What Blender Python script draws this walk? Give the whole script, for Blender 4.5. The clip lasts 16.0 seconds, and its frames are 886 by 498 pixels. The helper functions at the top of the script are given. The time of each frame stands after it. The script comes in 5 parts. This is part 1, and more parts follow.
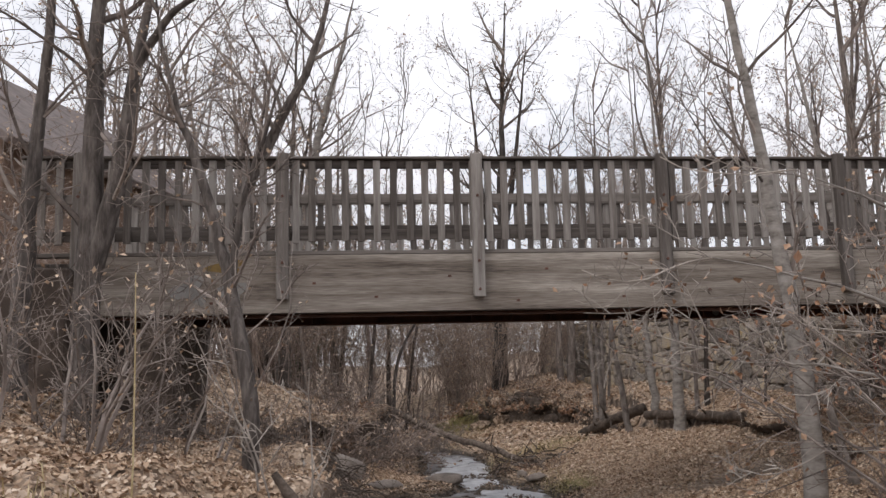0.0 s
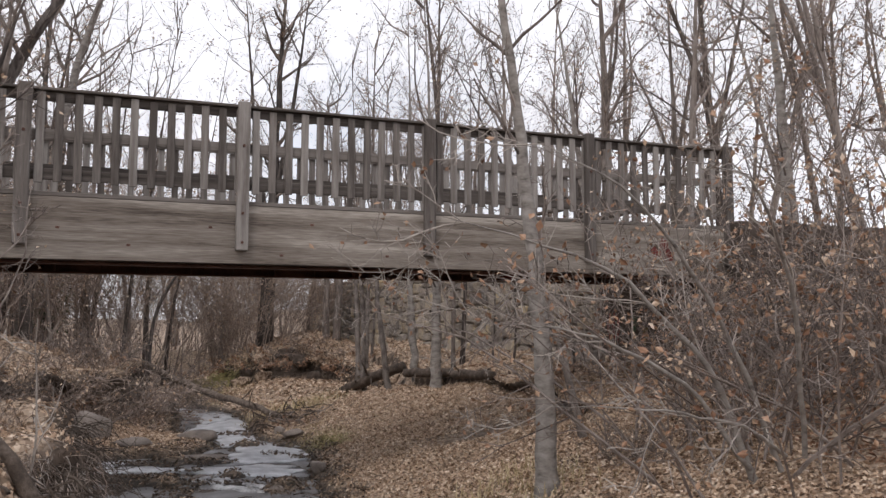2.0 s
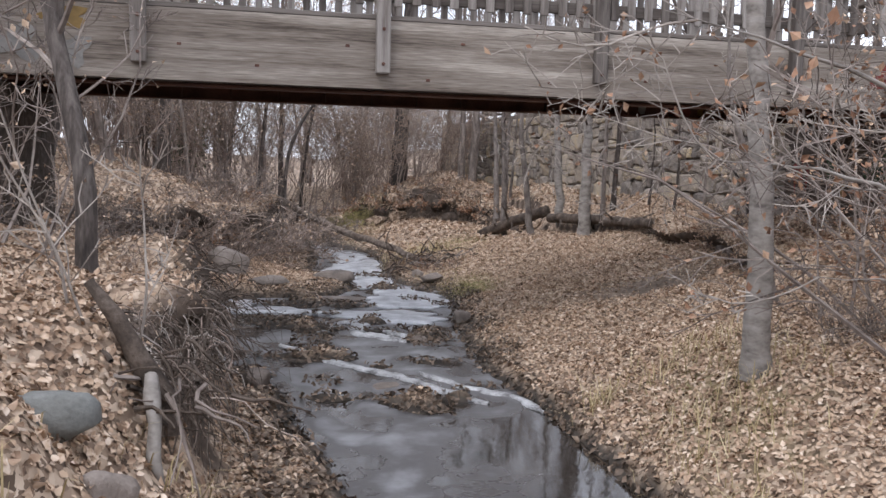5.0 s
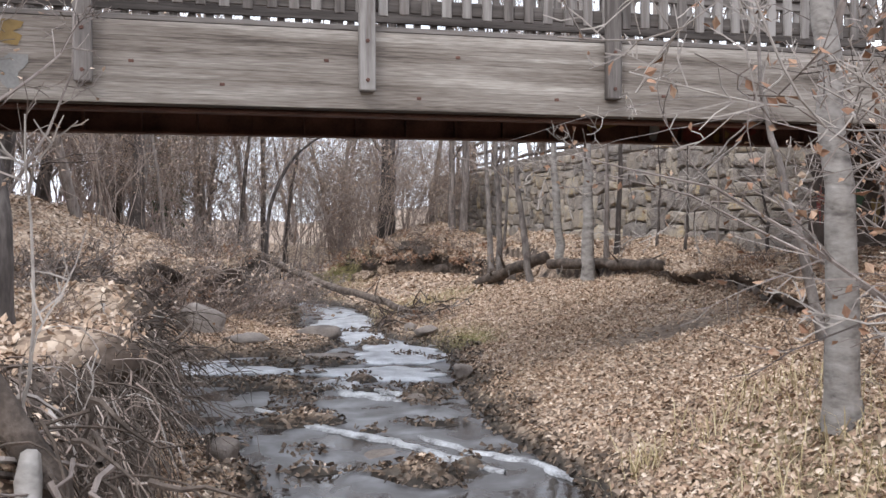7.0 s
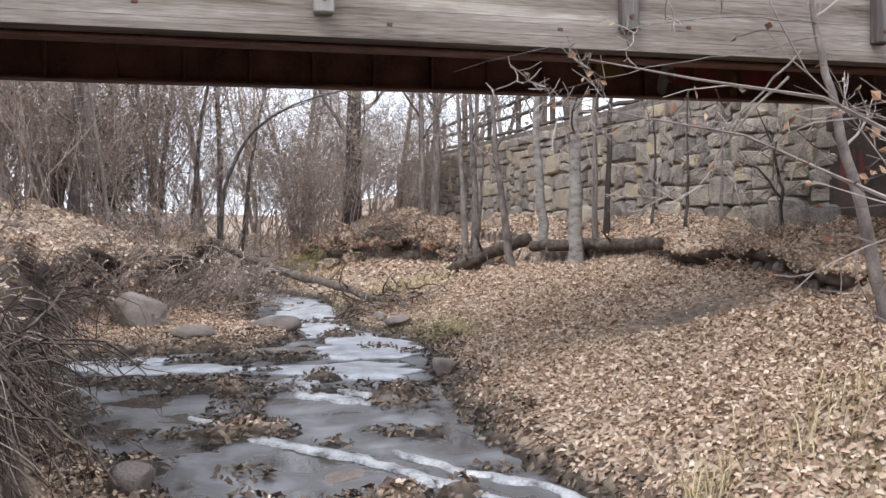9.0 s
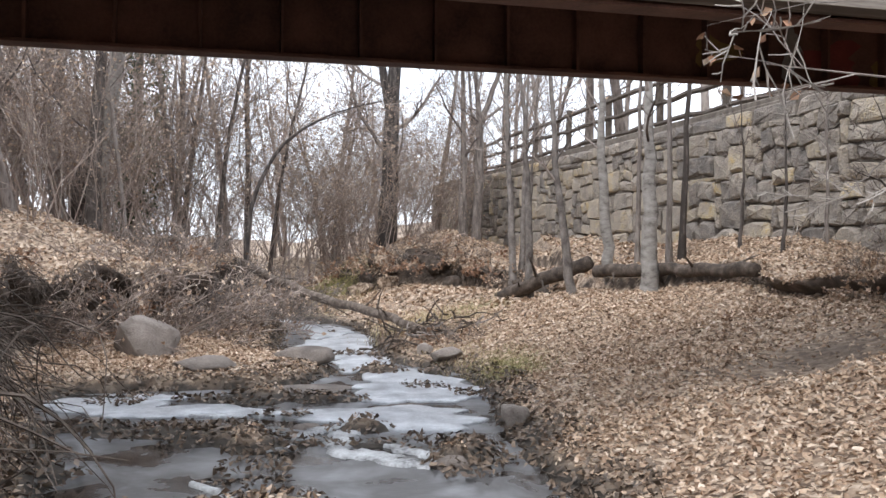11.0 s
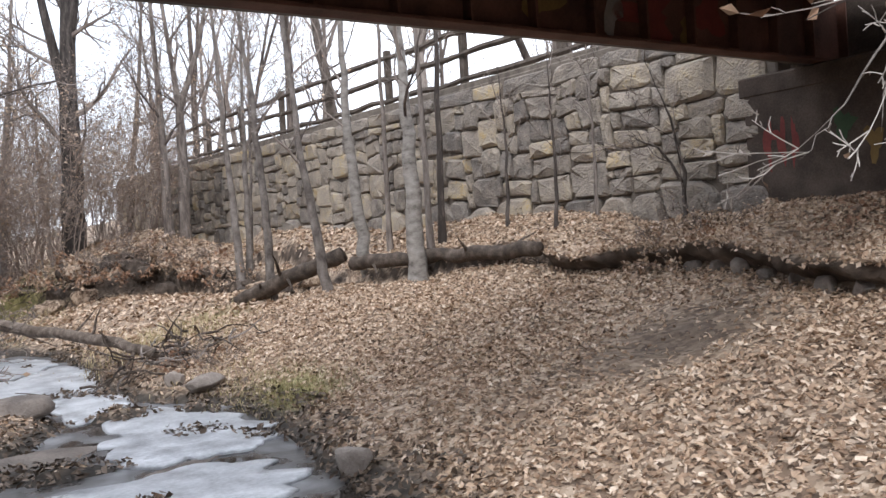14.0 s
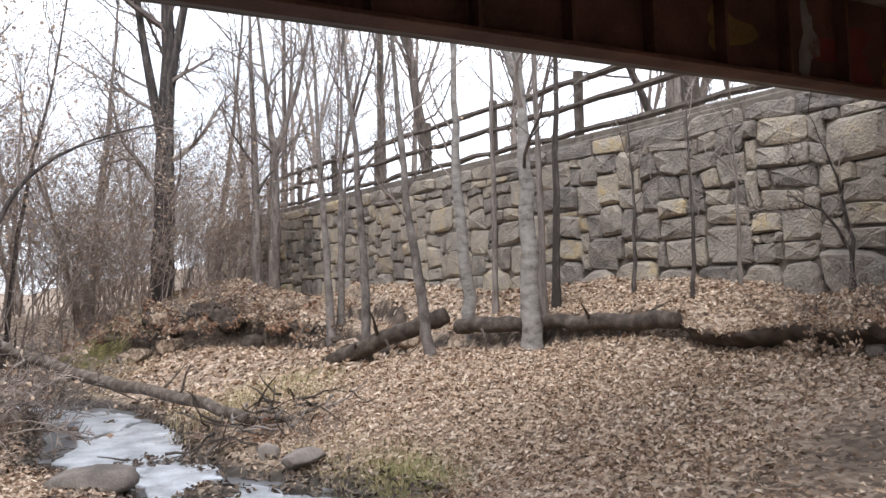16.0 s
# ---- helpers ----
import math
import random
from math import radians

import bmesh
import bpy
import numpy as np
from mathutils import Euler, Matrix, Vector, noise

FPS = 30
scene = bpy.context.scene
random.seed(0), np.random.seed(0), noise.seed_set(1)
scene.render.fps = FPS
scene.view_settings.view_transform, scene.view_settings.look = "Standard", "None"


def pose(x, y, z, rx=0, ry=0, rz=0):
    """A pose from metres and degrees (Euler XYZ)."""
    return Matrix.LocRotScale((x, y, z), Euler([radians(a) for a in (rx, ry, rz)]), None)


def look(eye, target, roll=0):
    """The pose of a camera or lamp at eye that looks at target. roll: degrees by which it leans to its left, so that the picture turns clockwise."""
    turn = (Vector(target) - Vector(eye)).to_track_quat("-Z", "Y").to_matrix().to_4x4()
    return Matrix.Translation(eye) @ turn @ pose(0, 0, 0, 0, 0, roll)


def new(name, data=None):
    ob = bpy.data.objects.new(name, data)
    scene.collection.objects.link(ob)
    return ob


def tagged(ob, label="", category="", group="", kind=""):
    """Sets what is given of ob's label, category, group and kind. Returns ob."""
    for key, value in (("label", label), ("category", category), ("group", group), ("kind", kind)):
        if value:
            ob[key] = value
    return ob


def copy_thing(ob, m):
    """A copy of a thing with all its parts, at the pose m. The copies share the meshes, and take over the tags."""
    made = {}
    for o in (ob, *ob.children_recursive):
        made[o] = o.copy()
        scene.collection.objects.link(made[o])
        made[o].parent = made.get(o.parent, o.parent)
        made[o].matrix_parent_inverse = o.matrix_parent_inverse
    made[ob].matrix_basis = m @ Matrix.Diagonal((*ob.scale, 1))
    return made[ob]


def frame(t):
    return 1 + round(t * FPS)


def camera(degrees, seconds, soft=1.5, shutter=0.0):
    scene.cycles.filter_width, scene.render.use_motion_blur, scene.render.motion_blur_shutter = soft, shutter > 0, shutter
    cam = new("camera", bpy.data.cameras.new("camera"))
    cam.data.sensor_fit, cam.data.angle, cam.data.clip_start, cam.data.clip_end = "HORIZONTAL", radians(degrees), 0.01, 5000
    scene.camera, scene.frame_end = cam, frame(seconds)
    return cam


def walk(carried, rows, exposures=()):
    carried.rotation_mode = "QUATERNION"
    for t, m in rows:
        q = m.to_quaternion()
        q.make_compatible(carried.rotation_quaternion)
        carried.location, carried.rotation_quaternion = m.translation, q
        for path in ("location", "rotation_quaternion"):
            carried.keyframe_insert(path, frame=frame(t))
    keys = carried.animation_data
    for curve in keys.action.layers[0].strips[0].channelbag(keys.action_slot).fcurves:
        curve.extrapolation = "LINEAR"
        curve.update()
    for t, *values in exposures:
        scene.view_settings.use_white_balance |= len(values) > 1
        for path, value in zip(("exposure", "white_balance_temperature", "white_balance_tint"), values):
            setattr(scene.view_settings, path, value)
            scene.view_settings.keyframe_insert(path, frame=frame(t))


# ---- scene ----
cam = camera(55.3, 16.0, soft=1.5)
PATH = [
    (0, (0.762, 0.116, 2.218), (0.512, 2.079, 2.506), -1.4),
    (0.5, (0.807, 0.158, 2.214), (0.719, 2.14, 2.462), -0.9),
    (1, (0.851, 0.158, 2.181), (0.911, 2.145, 2.399), -0.7),
    (1.5, (0.884, 0.157, 2.21), (1.09, 2.138, 2.398), -0.1),
    (2, (0.882, 0.154, 2.209), (1.158, 2.127, 2.393), 0.0),
    (2.5, (0.873, 0.149, 2.193), (1.125, 2.126, 2.351), -0.0),
    (3, (0.803, 0.25, 2.155), (0.92, 2.246, 2.204), 0.2),
    (3.5, (0.812, 0.464, 2.097), (0.794, 2.462, 2.03), -0.0),
    (4, (0.778, 0.863, 2.084), (0.679, 2.857, 1.957), 0.2),
    (4.5, (0.646, 1.36, 2.03), (0.516, 3.34, 1.782), 0.4),
    (5, (0.618, 1.634, 2.161), (0.603, 3.625, 1.971), 1.4),
    (5.2, (0.592, 1.773, 2.133), (0.598, 3.767, 1.977), 0.9),
    (7.3, (0.485, 3.051, 1.824), (0.494, 5.05, 1.777), -0.7),
    (7.5, (0.467, 3.196, 1.798), (0.473, 5.195, 1.742), -1.1),
    (8, (0.471, 3.603, 1.784), (0.512, 5.602, 1.72), -0.7),
    (8.5, (0.469, 3.992, 1.685), (0.592, 5.988, 1.642), -0.9),
    (9, (0.433, 4.483, 1.617), (0.523, 6.48, 1.553), -0.7),
    (9.2, (0.422, 4.735, 1.664), (0.443, 6.734, 1.595), -0.6),
    (11.3, (0.026, 6.449, 1.46), (0.056, 8.448, 1.509), 0.6),
    (11.5, (-0.051, 6.585, 1.495), (-0.024, 8.582, 1.599), 1.9),
    (12, (-0.273, 6.893, 1.572), (-0.103, 8.882, 1.686), 1.8),
    (12.5, (-0.416, 7.264, 1.596), (-0.233, 9.255, 1.651), -0.6),
    (13, (-0.498, 7.594, 1.55), (-0.315, 9.585, 1.547), -3.9),
    (13.5, (-0.541, 7.837, 1.569), (-0.073, 9.78, 1.487), -4.9),
    (14, (-0.595, 8.025, 1.545), (0.157, 9.878, 1.501), -4.1),
    (14.5, (-0.636, 8.343, 1.531), (0.214, 10.153, 1.567), -4.8),
    (15, (-0.598, 8.622, 1.575), (0.195, 10.455, 1.666), -4.3),
    (15.5, (-0.661, 8.929, 1.6), (0.037, 10.8, 1.717), -2.7),
    (16, (-0.737, 9.135, 1.666), (-0.14, 11.042, 1.759), -2.0),
]
EXPOSURES = [(0, -0.33, 6450, 13), (2.5, -0.29, 6400, 14), (4.0, -0.06, 6100, 14), (5.2, 0.26, 6000, 13), (7.3, 0.63, 5950, 11), (9.2, 0.69, 5950, 11), (11.3, 0.7, 6000, 9), (13.0, 0.66, 6000, 10), (15.0, 0.6, 6000, 10), (16.0, 0.63, 6000, 10)]
walk(cam, [(t, look(eye, target, roll)) for t, eye, target, roll in PATH], EXPOSURES)

# ---- light ----
world = bpy.data.worlds.new("overcast_sky")
scene.world = world
world.use_nodes = True
wn, wl = world.node_tree.nodes, world.node_tree.links
wn.clear()
sky = wn.new("ShaderNodeTexSky")
sky.sky_type, sky.sun_disc = "NISHITA", False
sky.sun_elevation, sky.sun_rotation = radians(32), radians(215)
sky.air_density, sky.dust_density = 1.0, 2.0
cloud = wn.new("ShaderNodeTexNoise")
cloud.inputs["Scale"].default_value, cloud.inputs["Detail"].default_value = 2.2, 5
thin = wn.new("ShaderNodeMapRange")
thin.inputs["From Min"].default_value, thin.inputs["From Max"].default_value = 0.3, 0.5
thin.inputs["To Min"].default_value, thin.inputs["To Max"].default_value = 0.55, 1.0
blend = wn.new("ShaderNodeMix")
blend.data_type = "RGBA"
blend.inputs[7].default_value = (14.0, 14.2, 14.8, 1)
back = wn.new("ShaderNodeBackground")
back.inputs["Strength"].default_value = 0.1
wout = wn.new("ShaderNodeOutputWorld")
wl.new(cloud.outputs["Fac"], thin.inputs["Value"])
wl.new(thin.outputs["Result"], blend.inputs[0])
wl.new(sky.outputs["Color"], blend.inputs[6])
wl.new(blend.outputs[2], back.inputs["Color"])
wl.new(back.outputs["Background"], wout.inputs["Surface"])
lamp = bpy.data.lights.new("veiled_sun", "SUN")
lamp.energy, lamp.angle, lamp.color = 1.2, radians(14), (1.0, 0.95, 0.88)
sun = new("veiled_sun", lamp)
sun.matrix_world = look((0, 0, 30), (9, 14, 10.5))


# ---- small tools ----
rng = np.random.default_rng(7)


def lattice(ix, iy, seed):
    n = (ix * 374761393 + iy * 668265263 + seed * 974711) & 0x7FFFFFFF
    n = ((n ^ (n >> 13)) * 1274126177) & 0x7FFFFFFF
    return ((n ^ (n >> 16)) & 0xFFFF) / 65535.0


def rough(x, y, size, seed=0):
    """Smooth value noise from -1 to 1 with features of about that size."""
    x, y = np.asarray(x, float) / size + 5000, np.asarray(y, float) / size + 5000
    ix, iy = np.floor(x).astype(np.int64), np.floor(y).astype(np.int64)
    fx, fy = x - ix, y - iy
    fx, fy = fx * fx * (3 - 2 * fx), fy * fy * (3 - 2 * fy)
    a, b = lattice(ix, iy, seed), lattice(ix + 1, iy, seed)
    c, d = lattice(ix, iy + 1, seed), lattice(ix + 1, iy + 1, seed)
    return 2 * (a + (b - a) * fx + (c - a) * fy + (a - b - c + d) * fx * fy) - 1


def mesh_of(name, verts, faces, smooth=False):
    me = bpy.data.meshes.new(name)
    me.from_pydata([tuple(v) for v in verts], [], [tuple(f) for f in faces])
    me.update()
    if smooth:
        me.polygons.foreach_set("use_smooth", [True] * len(me.polygons))
    return me


def part(name, shape, material, parent=None, label="", place=None, smooth=False):
    """One mesh object from a bmesh, a mesh or (verts, faces), under a thing."""
    if isinstance(shape, tuple):
        shape = mesh_of(name, *shape, smooth=smooth)
    elif isinstance(shape, bmesh.types.BMesh):
        bm, shape = shape, bpy.data.meshes.new(name)
        bm.to_mesh(shape)
        bm.free()
        if smooth:
            shape.polygons.foreach_set("use_smooth", [True] * len(shape.polygons))
    if not shape.materials:
        shape.materials.append(material)
    ob = new(name, shape)
    if parent is not None:
        ob.parent = parent
    if place is not None:
        ob.matrix_basis = place
    if label:
        ob["label"] = label
    return ob


def box(x0, x1, y0, y1, z0, z1, bevel=0.008, bm=None):
    bm = bm or bmesh.new()
    m = Matrix.Translation(((x0 + x1) / 2, (y0 + y1) / 2, (z0 + z1) / 2)) @ Matrix.Diagonal((x1 - x0, y1 - y0, z1 - z0, 1))
    got = bmesh.ops.create_cube(bm, size=1, matrix=m)
    if bevel:
        edges = list({e for v in got["verts"] for e in v.link_edges})
        bmesh.ops.bevel(bm, geom=edges, offset=bevel, segments=1, affect="EDGES")
    return bm


class Limbs:
    """Collects tapered tubes into one mesh."""

    def __init__(self):
        self.verts, self.faces = [], []

    def tube(self, points, radii, sides=5):
        points = np.asarray(points, float)
        ways = np.gradient(points, axis=0)
        start = len(self.verts)
        ref = np.array([0.31, 0.17, 0.93]) if abs(ways[0][2]) < 0.9 * np.linalg.norm(ways[0]) else np.array([0.95, 0.2, 0.1])
        turn = np.arange(sides) * 2 * math.pi / sides
        for p, w, r in zip(points, ways, radii):
            w = w / (np.linalg.norm(w) + 1e-9)
            a = np.cross(w, ref)
            a /= np.linalg.norm(a) + 1e-9
            b = np.cross(w, a)
            for q in turn:
                self.verts.append(p + r * (math.cos(q) * a + math.sin(q) * b))
        for k in range(len(points) - 1):
            for s in range(sides):
                i, j = start + k * sides + s, start + k * sides + (s + 1) % sides
                self.faces.append((i, j, j + sides, i + sides))
        self.faces.append(tuple(range(start + (len(points) - 1) * sides, start + len(points) * sides)))

    def leaf(self, at, size, gen):
        a, b = gen.normal(size=3), gen.normal(size=3)
        a /= np.linalg.norm(a)
        b -= a * (a @ b)
        b /= np.linalg.norm(b)
        n = np.cross(a, b)
        i = len(self.verts)
        at = np.asarray(at, float)
        self.verts += [at, at + size * (0.5 * a + 0.32 * b + 0.12 * n), at + size * a, at + size * (0.5 * a - 0.32 * b + 0.12 * n)]
        self.faces += [(i, i + 1, i + 2), (i, i + 2, i + 3)]

    def shape(self):
        return self.verts, self.faces


def wander(start, way, length, gen, steps=5, bend=0.18, lift=0.0):
    pts, w = [np.array(start, float)], np.array(way, float)
    w /= np.linalg.norm(w)
    for _ in range(steps):
        w = w + gen.normal(size=3) * bend + np.array([0, 0, lift])
        w /= np.linalg.norm(w)
        pts.append(pts[-1] + w * length / steps)
    return np.array(pts)


def along(pts, f):
    k = f * (len(pts) - 1)
    i = min(int(k), len(pts) - 2)
    return pts[i] + (k - i) * (pts[i + 1] - pts[i]), pts[i + 1] - pts[i]


def aside(way, gen, spread):
    way = way / np.linalg.norm(way)
    side = np.cross(way, gen.normal(size=3))
    side /= np.linalg.norm(side) + 1e-9
    return way * math.cos(spread) + side * math.sin(spread)


def twigs(limbs, leaves, pts, radius, gen, count, length, level, leafy, first=0.25, lift=0.05, blade=0.05, coarse=False):
    """Side branches along a limb, and their own side branches down to the given level."""
    for _ in range(count):
        f = gen.uniform(first, 0.98)
        at, way = along(pts, f)
        size = length * gen.uniform(0.55, 1.15) * (1.15 - 0.6 * f)
        r = max(radius * (1.1 - f) * 0.5, 0.0042)
        path = wander(at, aside(way, gen, gen.uniform(0.5, 1.1)), size, gen, 3 if level else (1 if coarse else 2), 0.2, lift)
        limbs.tube(path, np.linspace(r, max(r * 0.35, 0.0026), len(path)), 4 if r > 0.012 else 3)
        if level:
            twigs(limbs, leaves, path, r, gen, max(3, int(count * 0.6)), size * 0.5, level - 1, leafy, 0.2, lift, blade, coarse)
        elif leaves is not None and gen.random() < leafy:
            leaves.leaf(path[-1], blade * gen.uniform(0.7, 1.3), gen)


# ---- materials ----
def material(name):
    m = bpy.data.materials.new(name)
    m.use_nodes = True
    n, l = m.node_tree.nodes, m.node_tree.links
    return m, n, l, n["Principled BSDF"]


def ramp(n, stops):
    r = n.new("ShaderNodeValToRGB")
    while len(r.color_ramp.elements) < len(stops):
        r.color_ramp.elements.new(0.5)
    for e, (p, c) in zip(r.color_ramp.elements, stops):
        e.position, e.color = p, (*c, 1)
    return r


def surface(name, stops, scale=(6, 6, 6), fine=40.0, roughness=0.85, bump=0.4, metal=0.0, vary="", detail=6, depth=0.02, grit=0.4, spread_by=0.5):
    """A worn surface: coarse and fine noise drive colour, gloss and relief. vary: '', 'object' or 'island'."""
    m, n, l, b = material(name)
    tc = n.new("ShaderNodeTexCoord")
    mp = n.new("ShaderNodeMapping")
    mp.inputs["Scale"].default_value = scale
    where = n.new("ShaderNodeObjectInfo")
    shifted = n.new("ShaderNodeVectorMath")
    l.new(tc.outputs["Object"], shifted.inputs[0])
    l.new(where.outputs["Location"], shifted.inputs[1])
    l.new(shifted.outputs["Vector"], mp.inputs["Vector"])
    big = n.new("ShaderNodeTexNoise")
    big.inputs["Scale"].default_value, big.inputs["Detail"].default_value = 1.0, detail
    l.new(mp.outputs["Vector"], big.inputs["Vector"])
    small = n.new("ShaderNodeTexNoise")
    small.inputs["Scale"].default_value, small.inputs["Detail"].default_value = fine / max(scale), 4
    l.new(mp.outputs["Vector"], small.inputs["Vector"])
    add = n.new("ShaderNodeMath")
    add.operation = "MULTIPLY_ADD"
    add.inputs[1].default_value = grit
    l.new(small.outputs["Fac"], add.inputs[0])
    sub = n.new("ShaderNodeMath")
    sub.inputs[1].default_value = -0.5 * grit
    l.new(big.outputs["Fac"], sub.inputs[0])
    l.new(sub.outputs[0], add.inputs[2])
    last = add
    if vary:
        src = n.new("ShaderNodeObjectInfo" if vary == "object" else "ShaderNodeNewGeometry")
        shift = n.new("ShaderNodeMath")
        shift.operation = "MULTIPLY_ADD"
        shift.inputs[1].default_value = spread_by
        l.new(src.outputs["Random" if vary == "object" else "Random Per Island"], shift.inputs[0])
        less = n.new("ShaderNodeMath")
        less.inputs[1].default_value = -0.5 * spread_by
        l.new(last.outputs[0], less.inputs[0])
        l.new(less.outputs[0], shift.inputs[2])
        last = shift
    r = ramp(n, stops)
    l.new(last.outputs[0], r.inputs["Fac"])
    l.new(r.outputs["Color"], b.inputs["Base Color"])
    b.inputs["Roughness"].default_value, b.inputs["Metallic"].default_value = roughness, metal
    b.inputs["Specular IOR Level"].default_value = 0.3
    if bump:
        bp = n.new("ShaderNodeBump")
        bp.inputs["Strength"].default_value, bp.inputs["Distance"].default_value = bump, depth
        l.new(add.outputs[0], bp.inputs["Height"])
        l.new(bp.outputs["Normal"], b.inputs["Normal"])
    return m


BARK = surface("grey_brown_bark", [(0.25, (0.06, 0.049, 0.043)), (0.5, (0.155, 0.128, 0.112)), (0.75, (0.28, 0.24, 0.212))], (14, 14, 3), 60, 0.92, 0.9, vary="object")
PALE = surface("pale_smooth_bark", [(0.25, (0.1, 0.085, 0.077)), (0.45, (0.235, 0.212, 0.19)), (0.8, (0.38, 0.35, 0.32))], (6, 6, 12), 50, 0.85, 0.5)
ASH = surface("grey_sapling_bark", [(0.25, (0.08, 0.067, 0.06)), (0.5, (0.18, 0.155, 0.138)), (0.8, (0.31, 0.275, 0.25))], (9, 9, 6), 60, 0.9, 0.7, vary="object", spread_by=0.25)
DARKBARK = surface("dark_rough_bark", [(0.25, (0.028, 0.024, 0.022)), (0.5, (0.08, 0.067, 0.06)), (0.75, (0.17, 0.147, 0.132))], (14, 14, 3), 60, 0.92, 0.9, vary="object", spread_by=0.25)
TWIG = surface("brown_twig_bark", [(0.2, (0.08, 0.065, 0.058)), (0.5, (0.19, 0.155, 0.135)), (0.8, (0.36, 0.31, 0.275))], (3, 3, 3), 20, 0.9, 0, vary="island")
BRUSH = surface("tan_brush_twig", [(0.2, (0.12, 0.088, 0.072)), (0.5, (0.27, 0.21, 0.175)), (0.8, (0.45, 0.375, 0.32))], (3, 3, 3), 20, 0.9, 0, vary="island")
SILVER = surface("silvery_dead_twig", [(0.2, (0.18, 0.155, 0.135)), (0.5, (0.29, 0.255, 0.225)), (0.8, (0.44, 0.395, 0.35))], (5, 5, 5), 30, 0.85, 0, vary="island")
LEAF = surface("dry_brown_leaf", [(0.12, (0.085, 0.055, 0.038)), (0.33, (0.3, 0.2, 0.133)), (0.6, (0.53, 0.39, 0.275)), (0.85, (0.74, 0.62, 0.5))], (9, 9, 9), 30, 0.75, 0, vary="island")
RUST = surface("rust_red_leaf", [(0.1, (0.13, 0.065, 0.04)), (0.5, (0.3, 0.17, 0.105)), (0.9, (0.44, 0.31, 0.21))], (9, 9, 9), 30, 0.75, 0, vary="island")
STRAW = surface("dry_straw_grass", [(0.2, (0.28, 0.22, 0.11)), (0.5, (0.45, 0.36, 0.2)), (0.8, (0.6, 0.51, 0.33))], (9, 9, 9), 30, 0.8, 0, vary="island")
GREEN = surface("winter_green_grass", [(0.2, (0.14, 0.13, 0.055)), (0.5, (0.27, 0.24, 0.11)), (0.8, (0.44, 0.375, 0.21))], (9, 9, 9), 30, 0.8, 0, vary="island")
TIMBER = surface("weathered_grey_timber", [(0.25, (0.1, 0.085, 0.074)), (0.5, (0.21, 0.184, 0.163)), (0.75, (0.37, 0.335, 0.3))], (0.8, 14, 14), 90, 0.88, 0.35, vary="object", depth=0.006)
LAMWOOD = surface("grey_laminated_timber", [(0.22, (0.085, 0.068, 0.056)), (0.42, (0.2, 0.168, 0.14)), (0.58, (0.27, 0.236, 0.202)), (0.78, (0.43, 0.385, 0.335))], (0.5, 7, 7), 70, 0.88, 0.3, vary="object", depth=0.005, grit=0.6, spread_by=0.16)
RAILWOOD = surface("weathered_upright_timber", [(0.2, (0.085, 0.072, 0.064)), (0.5, (0.18, 0.158, 0.142)), (0.8, (0.31, 0.285, 0.262))], (16, 16, 1.2), 90, 0.88, 0.35, vary="object", depth=0.006)
RAILDARK = surface("dark_weathered_rail", [(0.2, (0.045, 0.037, 0.032)), (0.5, (0.11, 0.094, 0.083)), (0.8, (0.22, 0.195, 0.175))], (0.8, 14, 14), 90, 0.9, 0.35, vary="object", depth=0.006)
STEEL = surface("rusty_brown_steel", [(0.2, (0.045, 0.022, 0.017)), (0.5, (0.11, 0.054, 0.04)), (0.8, (0.18, 0.088, 0.062))], (3, 3, 3), 40, 0.75, 0.3, depth=0.004)
STONE = surface("tan_grey_fieldstone", [(0.1, (0.155, 0.138, 0.125)), (0.38, (0.26, 0.226, 0.194)), (0.62, (0.345, 0.298, 0.248)), (0.82, (0.42, 0.355, 0.27)), (1.0, (0.46, 0.345, 0.18))], (5, 5, 5), 34, 0.92, 1.0, vary="object", depth=0.04, grit=0.7, spread_by=0.6)
FARSTONE = surface("far_grey_fieldstone", [(0.1, (0.155, 0.138, 0.125)), (0.38, (0.26, 0.226, 0.194)), (0.62, (0.345, 0.298, 0.248)), (0.82, (0.42, 0.355, 0.27)), (1.0, (0.46, 0.345, 0.18))], (5, 5, 5), 34, 0.92, 1.0, vary="island", depth=0.04, grit=0.7, spread_by=0.6)
MORTAR = surface("dark_recessed_mortar", [(0.2, (0.1, 0.082, 0.068)), (0.8, (0.24, 0.205, 0.172))], (8, 8, 8), 60, 0.95, 0.7)
ROCK = surface("creek_boulder_stone", [(0.2, (0.11, 0.092, 0.08)), (0.5, (0.215, 0.18, 0.155)), (0.85, (0.34, 0.295, 0.26))], (4, 4, 4), 45, 0.85, 0.9, vary="object", depth=0.03, spread_by=0.3)
BLUESTONE = surface("blue_grey_stone", [(0.2, (0.11, 0.112, 0.105)), (0.8, (0.27, 0.275, 0.26))], (5, 5, 5), 60, 0.8, 0.6, depth=0.015)
# mottled concrete, its colour darkened to carry the shade below the deck
CONCRETE = surface("shade_toned_concrete", [(0.2, (0.03, 0.023, 0.019)), (0.5, (0.07, 0.053, 0.043)), (0.85, (0.14, 0.11, 0.09))], (2.5, 2.5, 2.5), 50, 0.9, 0.4)
FENCEWOOD = surface("dark_fence_timber", [(0.2, (0.05, 0.04, 0.033)), (0.8, (0.17, 0.14, 0.115))], (8, 8, 8), 60, 0.9, 0.4)
DRIFTWOOD = surface("brown_weathered_log", [(0.2, (0.04, 0.03, 0.024)), (0.5, (0.12, 0.092, 0.073)), (0.8, (0.28, 0.235, 0.2))], (10, 10, 10), 60, 0.92, 0.9)
